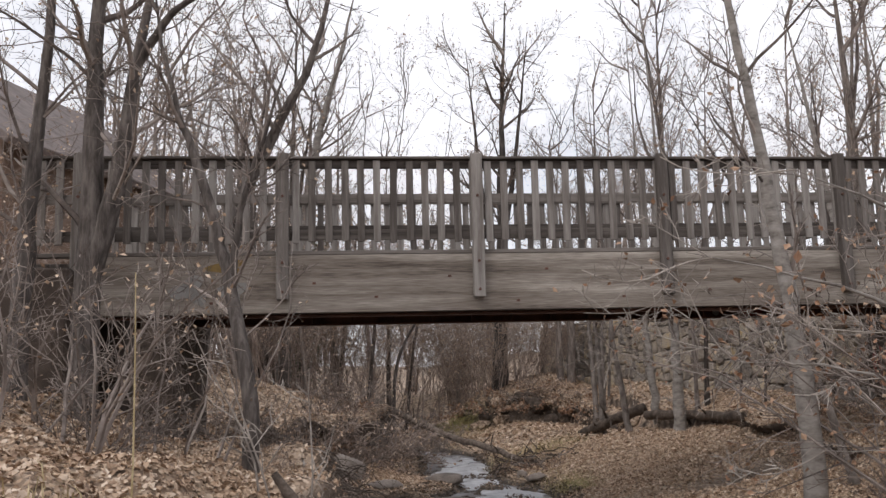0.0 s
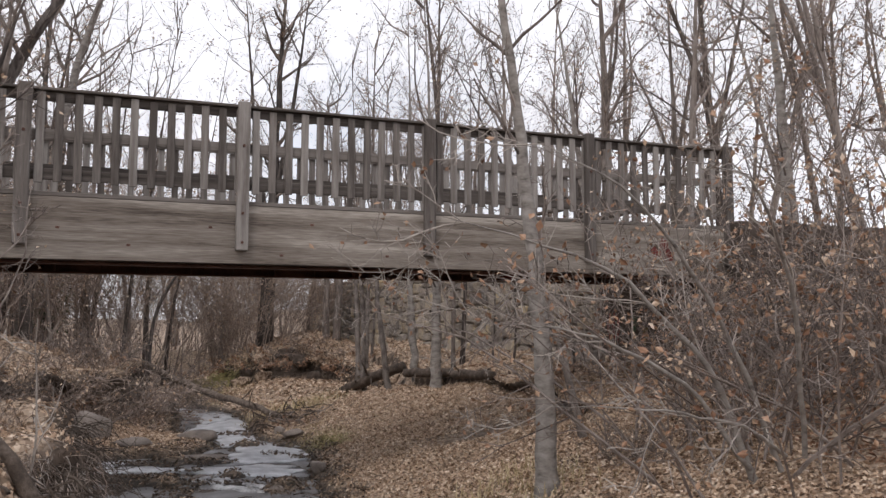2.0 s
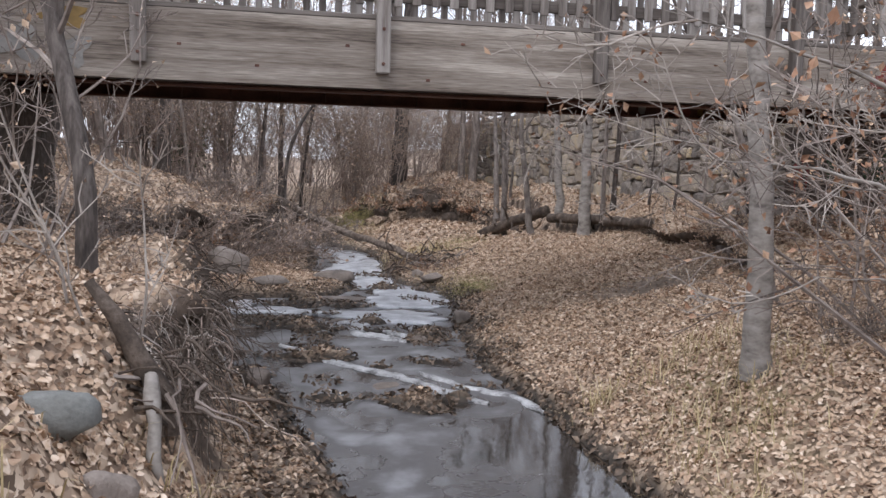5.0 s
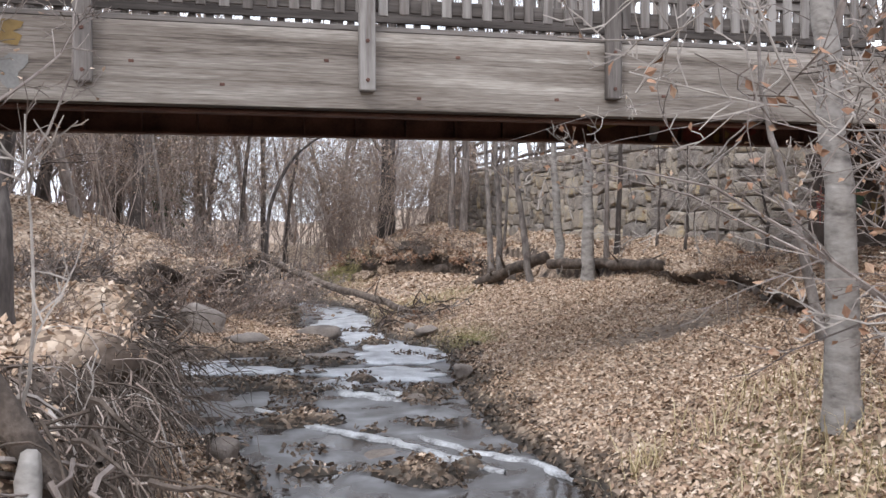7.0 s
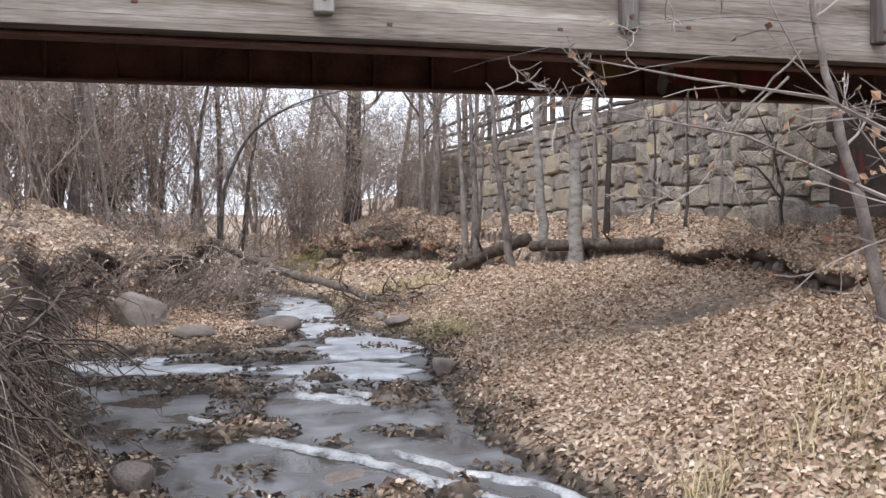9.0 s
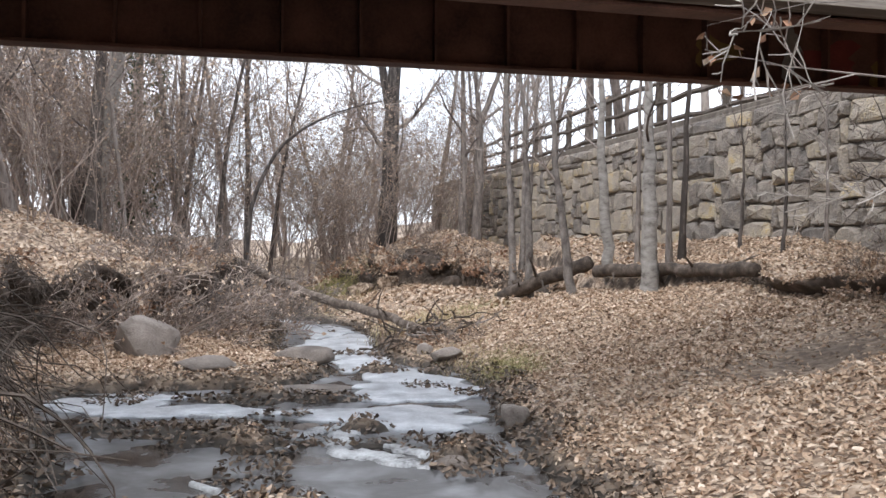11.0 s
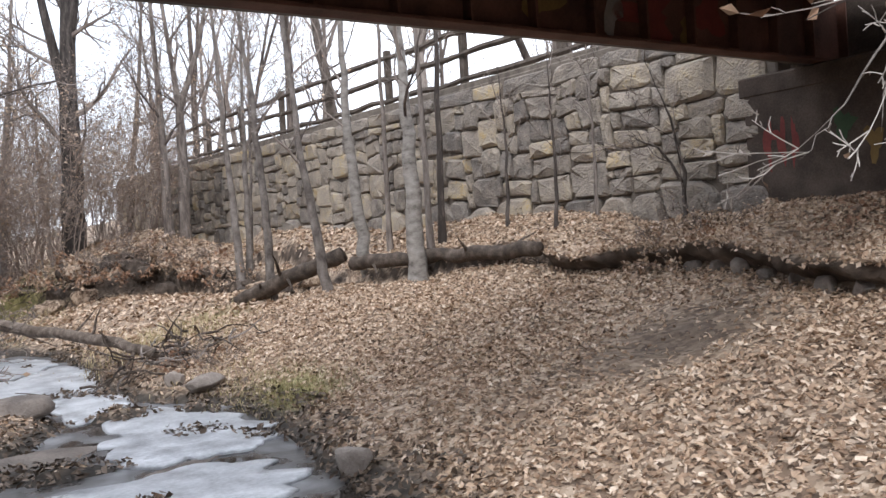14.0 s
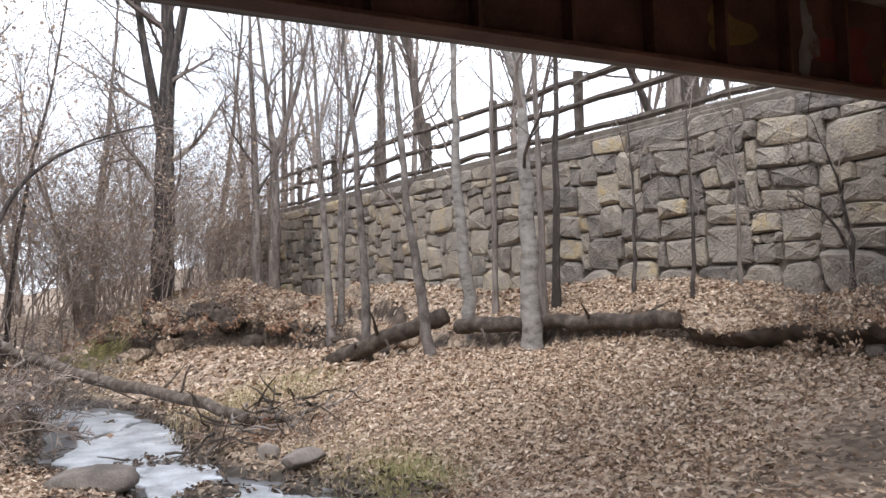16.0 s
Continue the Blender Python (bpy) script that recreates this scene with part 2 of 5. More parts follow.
DEADWOOD = surface("dark_rotting_log_bark", [(0.2, (0.025, 0.02, 0.016)), (0.5, (0.075, 0.057, 0.045)), (0.8, (0.17, 0.135, 0.11))], (9, 9, 9), 60, 0.92, 0.9)
SIDING = surface("brown_house_siding", [(0.2, (0.13, 0.085, 0.06)), (0.8, (0.26, 0.18, 0.135))], (0.6, 0.6, 9), 40, 0.9, 0.4)
SHINGLE = surface("grey_brown_roofing", [(0.2, (0.1, 0.085, 0.08)), (0.8, (0.24, 0.2, 0.185))], (3, 3, 9), 50, 0.9, 0.4)
PAINTS = {c: surface(c + "_faded_spray_paint", [(0.2, tuple(v * 0.5 for v in k)), (0.8, k)], (4, 4, 4), 40, 0.7, 0.2) for c, k in (("red", (0.22, 0.05, 0.042)), ("green", (0.05, 0.09, 0.045)), ("yellow", (0.26, 0.17, 0.06)), ("grey", (0.3, 0.285, 0.265)))}


def ground_material():
    m, n, l, b = material("leaf_strewn_soil")
    tc = n.new("ShaderNodeTexCoord")
    v = n.new("ShaderNodeTexVoronoi")
    v.inputs["Scale"].default_value, v.inputs["Randomness"].default_value = 24, 1.0
    warp = n.new("ShaderNodeTexNoise")
    warp.inputs["Scale"].default_value, warp.inputs["Detail"].default_value = 12, 3
    mixv = n.new("ShaderNodeMix")
    mixv.data_type, mixv.inputs[0].default_value = "RGBA", 0.12
    l.new(tc.outputs["Object"], warp.inputs["Vector"])
    l.new(tc.outputs["Object"], mixv.inputs[6])
    l.new(warp.outputs["Color"], mixv.inputs[7])
    l.new(mixv.outputs[2], v.inputs["Vector"])
    sep = n.new("ShaderNodeSeparateColor")
    l.new(v.outputs["Color"], sep.inputs[0])
    leafc = ramp(n, [(0.0, (0.1, 0.07, 0.05)), (0.3, (0.22, 0.155, 0.11)), (0.65, (0.38, 0.285, 0.205)), (1.0, (0.54, 0.43, 0.33))])
    l.new(sep.outputs[0], leafc.inputs["Fac"])
    soiln = n.new("ShaderNodeTexNoise")
    soiln.inputs["Scale"].default_value, soiln.inputs["Detail"].default_value = 7, 8
    l.new(tc.outputs["Object"], soiln.inputs["Vector"])
    soil = ramp(n, [(0.3, (0.04, 0.029, 0.022)), (0.55, (0.09, 0.066, 0.05)), (0.75, (0.17, 0.13, 0.102))])
    l.new(soiln.outputs["Fac"], soil.inputs["Fac"])
    mud = ramp(n, [(0.3, (0.022, 0.018, 0.015)), (0.6, (0.07, 0.058, 0.047)), (0.8, (0.16, 0.135, 0.11))])
    l.new(soiln.outputs["Fac"], mud.inputs["Fac"])
    grass = ramp(n, [(0.3, (0.13, 0.12, 0.045)), (0.6, (0.27, 0.23, 0.1)), (0.8, (0.4, 0.33, 0.18))])
    l.new(soiln.outputs["Fac"], grass.inputs["Fac"])
    last = leafc.outputs["Color"]
    for key, other in (("bare", soil), ("grassy", grass), ("wet", mud)):
        at = n.new("ShaderNodeAttribute")
        at.attribute_name = key
        mx = n.new("ShaderNodeMix")
        mx.data_type = "RGBA"
        edge = n.new("ShaderNodeMath")
        edge.operation = "MULTIPLY_ADD"
        edge.inputs[1].default_value = 1.6
        off = n.new("ShaderNodeMath")
        off.operation = "SUBTRACT"
        l.new(soiln.outputs["Fac"], off.inputs[0])
        off.inputs[1].default_value = 0.75
        l.new(at.outputs["Fac"], edge.inputs[0])
        l.new(off.outputs[0], edge.inputs[2])
        edge.use_clamp = True
        l.new(edge.outputs[0], mx.inputs[0])
        l.new(last, mx.inputs[6])
        l.new(other.outputs["Color"], mx.inputs[7])
        last = mx.outputs[2]
    l.new(last, b.inputs["Base Color"])
    b.inputs["Roughness"].default_value = 0.85
    b.inputs["Specular IOR Level"].default_value = 0.25
    hgt = n.new("ShaderNodeMath")
    l.new(sep.outputs[1], hgt.inputs[0])
    l.new(soiln.outputs["Fac"], hgt.inputs[1])
    bp = n.new("ShaderNodeBump")
    bp.inputs["Strength"].default_value, bp.inputs["Distance"].default_value = 0.8, 0.025
    l.new(hgt.outputs[0], bp.inputs["Height"])
    l.new(bp.outputs["Normal"], b.inputs["Normal"])
    return m


def water_material():
    m, n, l, b = material("half_frozen_creek_water")
    tc = n.new("ShaderNodeTexCoord")
    a = n.new("ShaderNodeTexNoise")
    a.inputs["Scale"].default_value, a.inputs["Detail"].default_value, a.inputs["Distortion"].default_value = 1.9, 9, 0.35
    l.new(tc.outputs["Object"], a.inputs["Vector"])
    col = ramp(n, [(0.38, (0.022, 0.018, 0.015)), (0.48, (0.055, 0.048, 0.044)), (0.58, (0.105, 0.1, 0.1)), (0.74, (0.24, 0.24, 0.248))])
    # the pool under the right bank stays open and still
    pool = n.new("ShaderNodeVectorMath")
    pool.operation = "DISTANCE"
    pool.inputs[1].default_value = (3.2, 8.05, 0)
    narrow = n.new("ShaderNodeVectorMath")
    narrow.operation = "MULTIPLY"
    narrow.inputs[1].default_value = (2, 1, 1)
    l.new(tc.outputs["Object"], narrow.inputs[0])
    l.new(narrow.outputs["Vector"], pool.inputs[0])
    free = n.new("ShaderNodeMapRange")
    free.inputs["From Min"].default_value, free.inputs["From Max"].default_value = 0.85, 1.45
    free.inputs["To Min"].default_value, free.inputs["To Max"].default_value = -0.22, 0.05
    l.new(pool.outputs["Value"], free.inputs["Value"])
    mixed = n.new("ShaderNodeMath")
    l.new(a.outputs["Fac"], mixed.inputs[0])
    l.new(free.outputs["Result"], mixed.inputs[1])
    l.new(mixed.outputs[0], col.inputs["Fac"])
    l.new(col.outputs["Color"], b.inputs["Base Color"])
    ro = n.new("ShaderNodeMapRange")
    ro.inputs["From Min"].default_value, ro.inputs["From Max"].default_value = 0.42, 0.56
    ro.inputs["To Min"].default_value, ro.inputs["To Max"].default_value = 0.012, 0.42
    l.new(mixed.outputs[0], ro.inputs["Value"])
    l.new(ro.outputs["Result"], b.inputs["Roughness"])
    b.inputs["IOR"].default_value = 1.5
    wetness = n.new("ShaderNodeMapRange")
    wetness.inputs["From Min"].default_value, wetness.inputs["From Max"].default_value = -0.2, 0.03
    wetness.inputs["To Min"].default_value, wetness.inputs["To Max"].default_value = 1.0, 0.35
    l.new(free.outputs["Result"], wetness.inputs["Value"])
    l.new(wetness.outputs["Result"], b.inputs["Specular IOR Level"])
    f = n.new("ShaderNodeTexNoise")
    f.inputs["Scale"].default_value, f.inputs["Detail"].default_value = 9, 5
    l.new(tc.outputs["Object"], f.inputs["Vector"])
    bp = n.new("ShaderNodeBump")
    bp.inputs["Strength"].default_value, bp.inputs["Distance"].default_value = 0.06, 0.02
    l.new(f.outputs["Fac"], bp.inputs["Height"])
    l.new(bp.outputs["Normal"], b.inputs["Normal"])
    return m


GROUND, WATER = ground_material(), water_material()
RIB = surface("white_ridge_ice", [(0.3, (0.1, 0.097, 0.097)), (0.45, (0.33, 0.33, 0.335)), (0.7, (0.6, 0.61, 0.62))], (5, 5, 5), 40, 0.35, 0.6, depth=0.012)
ICE = surface("cloudy_creek_ice", [(0.25, (0.22, 0.225, 0.238)), (0.48, (0.44, 0.45, 0.47)), (0.75, (0.7, 0.71, 0.735))], (3.5, 3.5, 3.5), 30, 0.28, 0.35, depth=0.01)

# ---- the lie of the land ----
ROW = np.array([-60, -6, 0, 3, 5, 7, 9.4, 10.7, 12.5, 14.0, 14.9, 15.4, 16.4, 17.2, 18.4, 20.5, 22.5, 24.5, 30, 40, 80], float)
LEFT_WATER = np.array([3.5, 2.6, 1.9, 1.3, 0.75, 0.05, -0.85, -1.9, -2.6, -3.5, -3.5, -1.2, -0.95, -1.2, -2.1, -2.3, -2.6, -3.9, -5.0, -7.5, -20], float)
RIGHT_WATER = np.array([6.0, 4.6, 3.8, 3.1, 2.6, 2.0, 1.4, 0.95, 0.75, 0.66, 0.62, 0.6, 0.45, -0.35, -0.72, -0.95, -1.4, -2.8, -4.2, -6.6, -19], float)
LEFT_FOOT = np.array([0.0, 0.0, -0.1, -0.1, -0.35, -0.95, -1.75, -2.4, -3.3, -4.1, -4.4, -4.6, -4.9, -5.1, -4.9, -3.7, -3.6, -4.7, -6.6, -9.5, -23], float)
WALL_A, WALL_B = np.array([6.02, 15.2]), np.array([0.3, 38.38])
WALL_WAY = (WALL_B - WALL_A) / np.linalg.norm(WALL_B - WALL_A)
BRIDGE = Matrix.Translation((-0.165, 10.76, 0)) @ Matrix.Rotation(radians(12.96), 4, "Z")
BARS = [(-2.2, 13.1, 0.9, 0.45, 0.13), (-1.2, 12.6, 0.5, 0.3, 0.1), (0.3, 9.2, 0.32, 0.3, 0.14), (-1.3, 14.6, 0.9, 0.35, 0.14), (-0.55, 16.6, 0.35, 0.4, 0.12), (0.35, 12.4, 0.3, 0.8, 0.1), (-0.4, 13.2, 0.3, 0.22, 0.1), (-0.9, 11.0, 0.55, 0.22, 0.12), (-1.5, 10.1, 0.4, 0.3, 0.13), (0.45, 10.9, 0.35, 0.16, 0.11), (-0.3, 12.6, 0.35, 0.14, 0.11), (-0.1, 10.6, 0.2, 0.12, 0.11), (0.2, 16.4, 0.2, 0.5, 0.12), (0.75, 9.4, 0.15, 0.12, 0.11), (-0.55, 9.3, 0.3, 0.16, 0.12), (-2.4, 11.8, 0.4, 0.3, 0.13)]


def step(v, a, b):
    t = np.clip((v - a) / (b - a), 0, 1)
    return t * t * (3 - 2 * t)


EDGE_Y = np.array([11.4, 12.6, 14.7, 16.0, 16.95, 18.75, 19.75, 20.6])
EDGE_X = np.array([4.62, 4.75, 4.95, 4.8, 4.4, 3.5, 2.9, 2.75])
CUT_X = np.array([-3.0, -2.0, -0.5, 1.1, 2.0, 2.55, 2.75])
CUT_Y = np.array([27.9, 27.2, 26.5, 26.1, 23.8, 21.2, 20.3])


def bank_behind(x, y):
    """How far a place lies behind the edge of the cut bank."""
    return (y - np.interp(x, CUT_X, CUT_Y)) * np.interp(x, [-2, -0.5, 1.1, 2.0, 2.7], [0.9, 0.95, 0.75, 0.36, 0.24])


def land(x, y):
    """The ground's height at a place."""
    x, y = np.asarray(x, float), np.asarray(y, float)
    lw, rw, foot = np.interp(y, ROW, LEFT_WATER), np.interp(y, ROW, RIGHT_WATER), np.interp(y, ROW, LEFT_FOOT)
    wob = 0.16 * rough(x, y, 0.8, 1) + 0.08 * rough(x, y, 0.3, 2)
    d = x - rw + wob
    near = 1 - step(y, 7.4, 11.4)
    right = np.interp(d, [0, 0.4, 1.2, 2.4, 4.15, 5.3, 6.5, 9], [0.02, 0.12, 0.3, 0.58, 0.92, 1.36, 1.63, 2.08])
    right_near = np.interp(d, [0, 0.4, 0.9, 1.3, 2.4, 4.0, 7.5, 9.0], [0.02, 0.26, 0.56, 0.74, 0.98, 1.3, 2.5, 3.5])
    right = right * (1 - near) + right_near * near
    right += 0.18 * step(x - np.interp(y, EDGE_Y, EDGE_X), -0.03, 0.07) * step(y, 11.4, 12.4)
    # the root-bound bank that the creek has cut beyond the saplings
    behind = bank_behind(x, y) + 0.9 * wob
    tall_cut = np.interp(x, [-3.0, -2.0, -0.5, 0.6, 2.0, 2.75], [0.0, 0.55, 0.85, 1.0, 0.75, 0.5])
    rise = 0.55 + tall_cut * np.interp(behind, [0, 0.16, 0.42, 1.1, 2.2, 6.0], [0.0, 0.38, 0.72, 1.12, 1.42, 1.6])
    beyond = step(y, 20.0, 21.0) * (1 - step(x, 2.5, 2.9))
    carved = np.where(behind > 0, np.maximum(np.minimum(right, 0.62), rise), np.minimum(right, 0.62))
    carved = np.where(behind > 0.8, np.maximum(carved, right), carved)
    right = right * (1 - beyond) + carved * beyond
    right += step(x, 7.2, 9.0) * (1 - step(y, 15.0, 16.5)) * np.clip(3.6 - right, 0, 4)
    # the terrace behind the retaining wall
    s = (x - WALL_A[0]) * WALL_WAY[1] - (y - WALL_A[1]) * WALL_WAY[0]
    a = (x - WALL_A[0]) * WALL_WAY[0] + (y - WALL_A[1]) * WALL_WAY[1]
    right = np.where((a > -0.4) & (s > 0.3), np.maximum(right, 3.62 + 0.012 * a), right)
    right = np.where(a > 23.5, np.interp(s, [-3, 0, 3, 8], [1.2, 1.9, 3.0, 3.9]), right)
    e = foot - x + 0.5 * wob
    cut = np.interp(e, [0, 0.12, 0.3, 0.6, 2.5, 5.0, 9.0, 16, 40], [0.0, 0.35, 0.85, 1.02, 1.5, 2.35, 3.2, 3.6, 4.0])
    soft_bank = np.interp(e, [-0.3, 0.0, 0.5, 1.1, 2.5, 5.0, 9.0, 16, 40], [0.0, 0.25, 0.92, 1.28, 1.65, 2.35, 3.2, 3.6, 4.0])
    gentle = 1 - step(y, 5.2, 6.8)
    lump = 0.16 * rough(x, y, 0.55, 8) * step(e, 0.0, 0.4) + 0.1 * rough(x, y, 0.26, 9) * step(e, 0.0, 0.2) * (1 - step(e, 0.5, 1.0))
    left = cut * (1 - gentle) + soft_bank * gentle + lump
    shelf = np.interp(lw - x + wob, [0, 0.3, 1.2], [0.02, 0.1, 0.2])
    left = np.where(e > 0, np.maximum(left, 0.12) + shelf, shelf)
    bank = np.interp(y, [-1, 0.6, 1.8, 3.2, 4.6, 6.5], [0.68, 0.64, 0.6, 0.28, 0.1, 0.0])
    left = left + bank * step(lw - x, -0.7, 0.5) * step(x, -2.5, -0.5)
    bed = -0.1 - 0.04 * rough(x, y, 0.5, 5)
    for bx, by, sx, sy, up in BARS:
        bed = bed + (up + 0.05) * np.exp(-(((x - bx) / sx) ** 2 + ((y - by) / sy) ** 2)) * (1 + 0.5 * rough(x, y, 0.25, 6))
    bed = bed + 0.28 * step(y, 23.6, 24.8)
    out = np.where(x > rw - 0.02, right, np.where(x < lw, left, bed))
    edge = np.minimum(step(x, lw - 0.25, lw + 0.25), 1 - step(x, rw - 0.25, rw + 0.2))
    out = np.where((x > lw - 0.3) & (x < rw + 0.25), out * (1 - edge) + bed * edge, out)
    relief = 0.05 * rough(x, y, 1.1, 3) + 0.03 * rough(x, y, 0.35, 4)
    return out + relief * step(np.abs(out), 0.05, 0.5)


def spread(lo, hi, dense, reach, grow=1.35):
    mid = list(np.arange(lo, hi, dense))
    left, right, s = [], [], dense
    while (not right) or right[-1] < reach:
        s *= grow
        left.append((left[-1] if left else lo) - s)
        right.append((right[-1] if right else mid[-1]) + s)
    return np.array(left[::-1] + mid + right)


gx, gy = spread(-9, 10, 0.11, 900), spread(-3, 33, 0.11, 900)
X, Y = np.meshgrid(gx, gy)
Z = land(X, Y)
nx, ny = len(gx), len(gy)
idx = np.arange(nx * ny).reshape(ny, nx)
quads = np.stack([idx[:-1, :-1], idx[:-1, 1:], idx[1:, 1:], idx[1:, :-1]], -1).reshape(-1, 4)
gme = mesh_of("ground", np.stack([X, Y, Z], -1).reshape(-1, 3), quads.tolist(), True)
bare = 0.62 * np.exp(-(((X - 3.4) / 1.0) ** 2 + ((Y - 13.3) / 0.9) ** 2)) + 0.4 * np.exp(-(((X - 5.9) / 1.5) ** 2 + ((Y - 14.2) / 0.8) ** 2))
foot_line = np.interp(Y, ROW, LEFT_FOOT)
bare = np.maximum(bare, ((foot_line - X > 0.0) & (foot_line - X < 0.5) & (Y > 6.2)) * 0.9)
slope = np.hypot(*np.gradient(Z, gy, gx))
bare = np.maximum(bare, step(slope, 0.85, 1.4) * 0.9 * np.where((X > np.interp(Y, ROW, RIGHT_WATER)) | (Y > 6.6), 1, 0))
bare = np.maximum(bare, step(np.abs(rough(X, Y, 2.2, 11)), 0.55, 0.9) * 0.35)
grassy = np.exp(-(((X - 0.95) / 0.5) ** 2 + ((Y - 15.9) / 0.8) ** 2)) + 0.35 * np.exp(-(((X - 2.7) / 0.7) ** 2 + ((Y - 7.6) / 1.4) ** 2)) + 0.8 * np.exp(-(((X - 0.6) / 0.8) ** 2 + ((Y - 20.5) / 1.6) ** 2)) + 0.9 * np.exp(-(((X + 2.3) / 0.8) ** 2 + ((Y - 27) / 3) ** 2))
wet = 1 - step(Z, 0.02, 0.13)
for key, val in (("bare", bare), ("grassy", grassy), ("wet", wet)):
    att = gme.attributes.new(key, "FLOAT", "POINT")
    att.data.foreach_set("value", np.clip(val, 0, 1).reshape(-1).astype(np.float32))
ground = tagged(part("ground", gme, GROUND), "leaf-strewn creek banks of brown soil", "ground", kind="structure")

wx, wy = np.arange(-6, 6.01, 0.3), np.arange(-5, 40, 0.3)
WX, WY = np.meshgrid(wx, wy)
widx = np.arange(WX.size).reshape(WX.shape)
wq = np.stack([widx[:-1, :-1], widx[:-1, 1:], widx[1:, 1:], widx[1:, :-1]], -1).reshape(-1, 4)
water = tagged(part("water", (np.stack([WX, WY, 0 * WX], -1).reshape(-1, 3), wq.tolist()), WATER, smooth=True), "shallow half-frozen creek with grey ice film", "creek", kind="structure")


def rest(x, y):
    return float(land(x, y))


# ---- ice ----
def ice_sheet(x, y, rx, ry, turn, seed):
    gen = np.random.default_rng(seed)
    k = np.arange(48) * 2 * math.pi / 48
    r = 1 + 0.2 * np.sin(2 * k + gen.uniform(0, 6)) + 0.14 * np.sin(3 * k + gen.uniform(0, 6)) + 0.1 * np.sin(7 * k + gen.uniform(0, 6)) + 0.05 * np.sin(11 * k + gen.uniform(0, 6)) + gen.normal(0, 0.045, 48)
    verts = []
    for grow, z in ((1.0, -0.01), (1.0, 0.014), (0.95, 0.022), (0.5, 0.026)):
        verts += [(rx * grow * a * math.cos(q), ry * grow * a * math.sin(q), z + gen.normal(0, 0.001)) for q, a in zip(k, r)]
    faces = [(48 * j + i, 48 * j + (i + 1) % 48, 48 * (j + 1) + (i + 1) % 48, 48 * (j + 1) + i) for j in range(3) for i in range(48)]
    faces.append(tuple(range(144, 192)))
    ob = part("ice_sheet", (verts, faces), ICE, place=pose(x, y, 0, 0, 0, turn), smooth=True)
    return tagged(ob, "cloudy white ice sheet frozen on the creek", "ice", "creek ice sheets")


for k, row in enumerate([(-1.35, 19.0, 0.62, 1.35, 8), (-0.1, 15.5, 0.72, 0.95, 20), (-2.95, 14.35, 0.75, 0.42, 5), (-1.75, 14.0, 0.5, 0.2, -12), (-0.2, 13.7, 0.8, 0.5, 10), (-3.2, 23.8, 0.4, 0.5, 0), (-1.75, 21.6, 0.45, 0.9, 10), (-0.8, 17.4, 0.42, 0.75, 14), (-1.2, 20.4, 0.4, 0.7, 6), (0.05, 14.75, 0.5, 0.35, 0), (-2.35, 13.9, 0.6, 0.22, 8), (-2.35, 22.6, 0.4, 0.6, 20)]):
    ice_sheet(*row, seed=k + 3)


def ice_rib(pts, width, seed):
    """A raised ragged ribbon of white ice along a line."""
    gen = np.random.default_rng(seed)
    pts = np.array(pts, float)
    f = np.linspace(0, len(pts) - 1, 14 * len(pts))
    line = np.stack([np.interp(f, range(len(pts)), pts[:, c]) for c in range(2)], 1)
    for _ in range(14):
        line[1:-1] = 0.25 * line[:-2] + 0.5 * line[1:-1] + 0.25 * line[2:]
    n = len(line)
    line += 0.035 * np.stack([rough(np.arange(n), 0 * f, 5.0, seed), rough(np.arange(n), 0 * f, 4.0, seed + 1)], 1)
    way = np.gradient(line, axis=0)
    way /= np.linalg.norm(way, axis=1)[:, None]
    side = np.stack([-way[:, 1], way[:, 0]], 1)
    taper = np.minimum(1, 0.25 + 5 * np.minimum(np.linspace(0, 1, n), np.linspace(1, 0, n)))
    wide = [width * taper * (1 + 0.55 * rough(np.arange(n), 0 * f, 3.5, seed + k) + gen.normal(0, 0.12, n)) for k in (2, 3)]
    verts = []
    for share, z in ((1.0, -0.01), (0.92, 0.016), (0.4, 0.026), (-0.4, 0.026), (-0.92, 0.016), (-1.0, -0.01)):
        w = wide[0] if share > 0 else wide[1]
        verts += [(a[0], a[1], z + gen.normal(0, 0.002)) for a in line + side * (share * w)[:, None]]
    faces = [(j * n + i, j * n + i + 1, (j + 1) * n + i + 1, (j + 1) * n + i) for j in range(5) for i in range(n - 1)]
    return tagged(part("ice_rib", (verts, faces), RIB, smooth=True), "ragged ridge of white ice across the creek", "ice", "white ice ridges")


for k, (line, width) in enumerate([
    ([(-1.35, 11.55), (-0.95, 11.1), (-0.45, 10.6), (0.15, 10.25), (0.64, 9.6), (1.0, 9.25)], 0.065),
    ([(-0.55, 13.5), (-0.85, 13.0), (-1.05, 12.4)], 0.07),
    ([(-0.35, 13.4), (-0.62, 12.9), (-0.55, 12.4), (-0.15, 12.25), (0.1, 11.95)], 0.11),
    ([(-0.2, 12.6), (0.15, 12.3), (0.3, 12.0)], 0.07),
    ([(0.3, 10.4), (0.75, 9.9), (1.25, 9.55), (1.5, 9.0)], 0.05),
    ([(-2.0, 13.75), (-1.4, 13.8), (-0.9, 14.0)], 0.08)]):
    ice_rib(line, width, 60 + 5 * k)


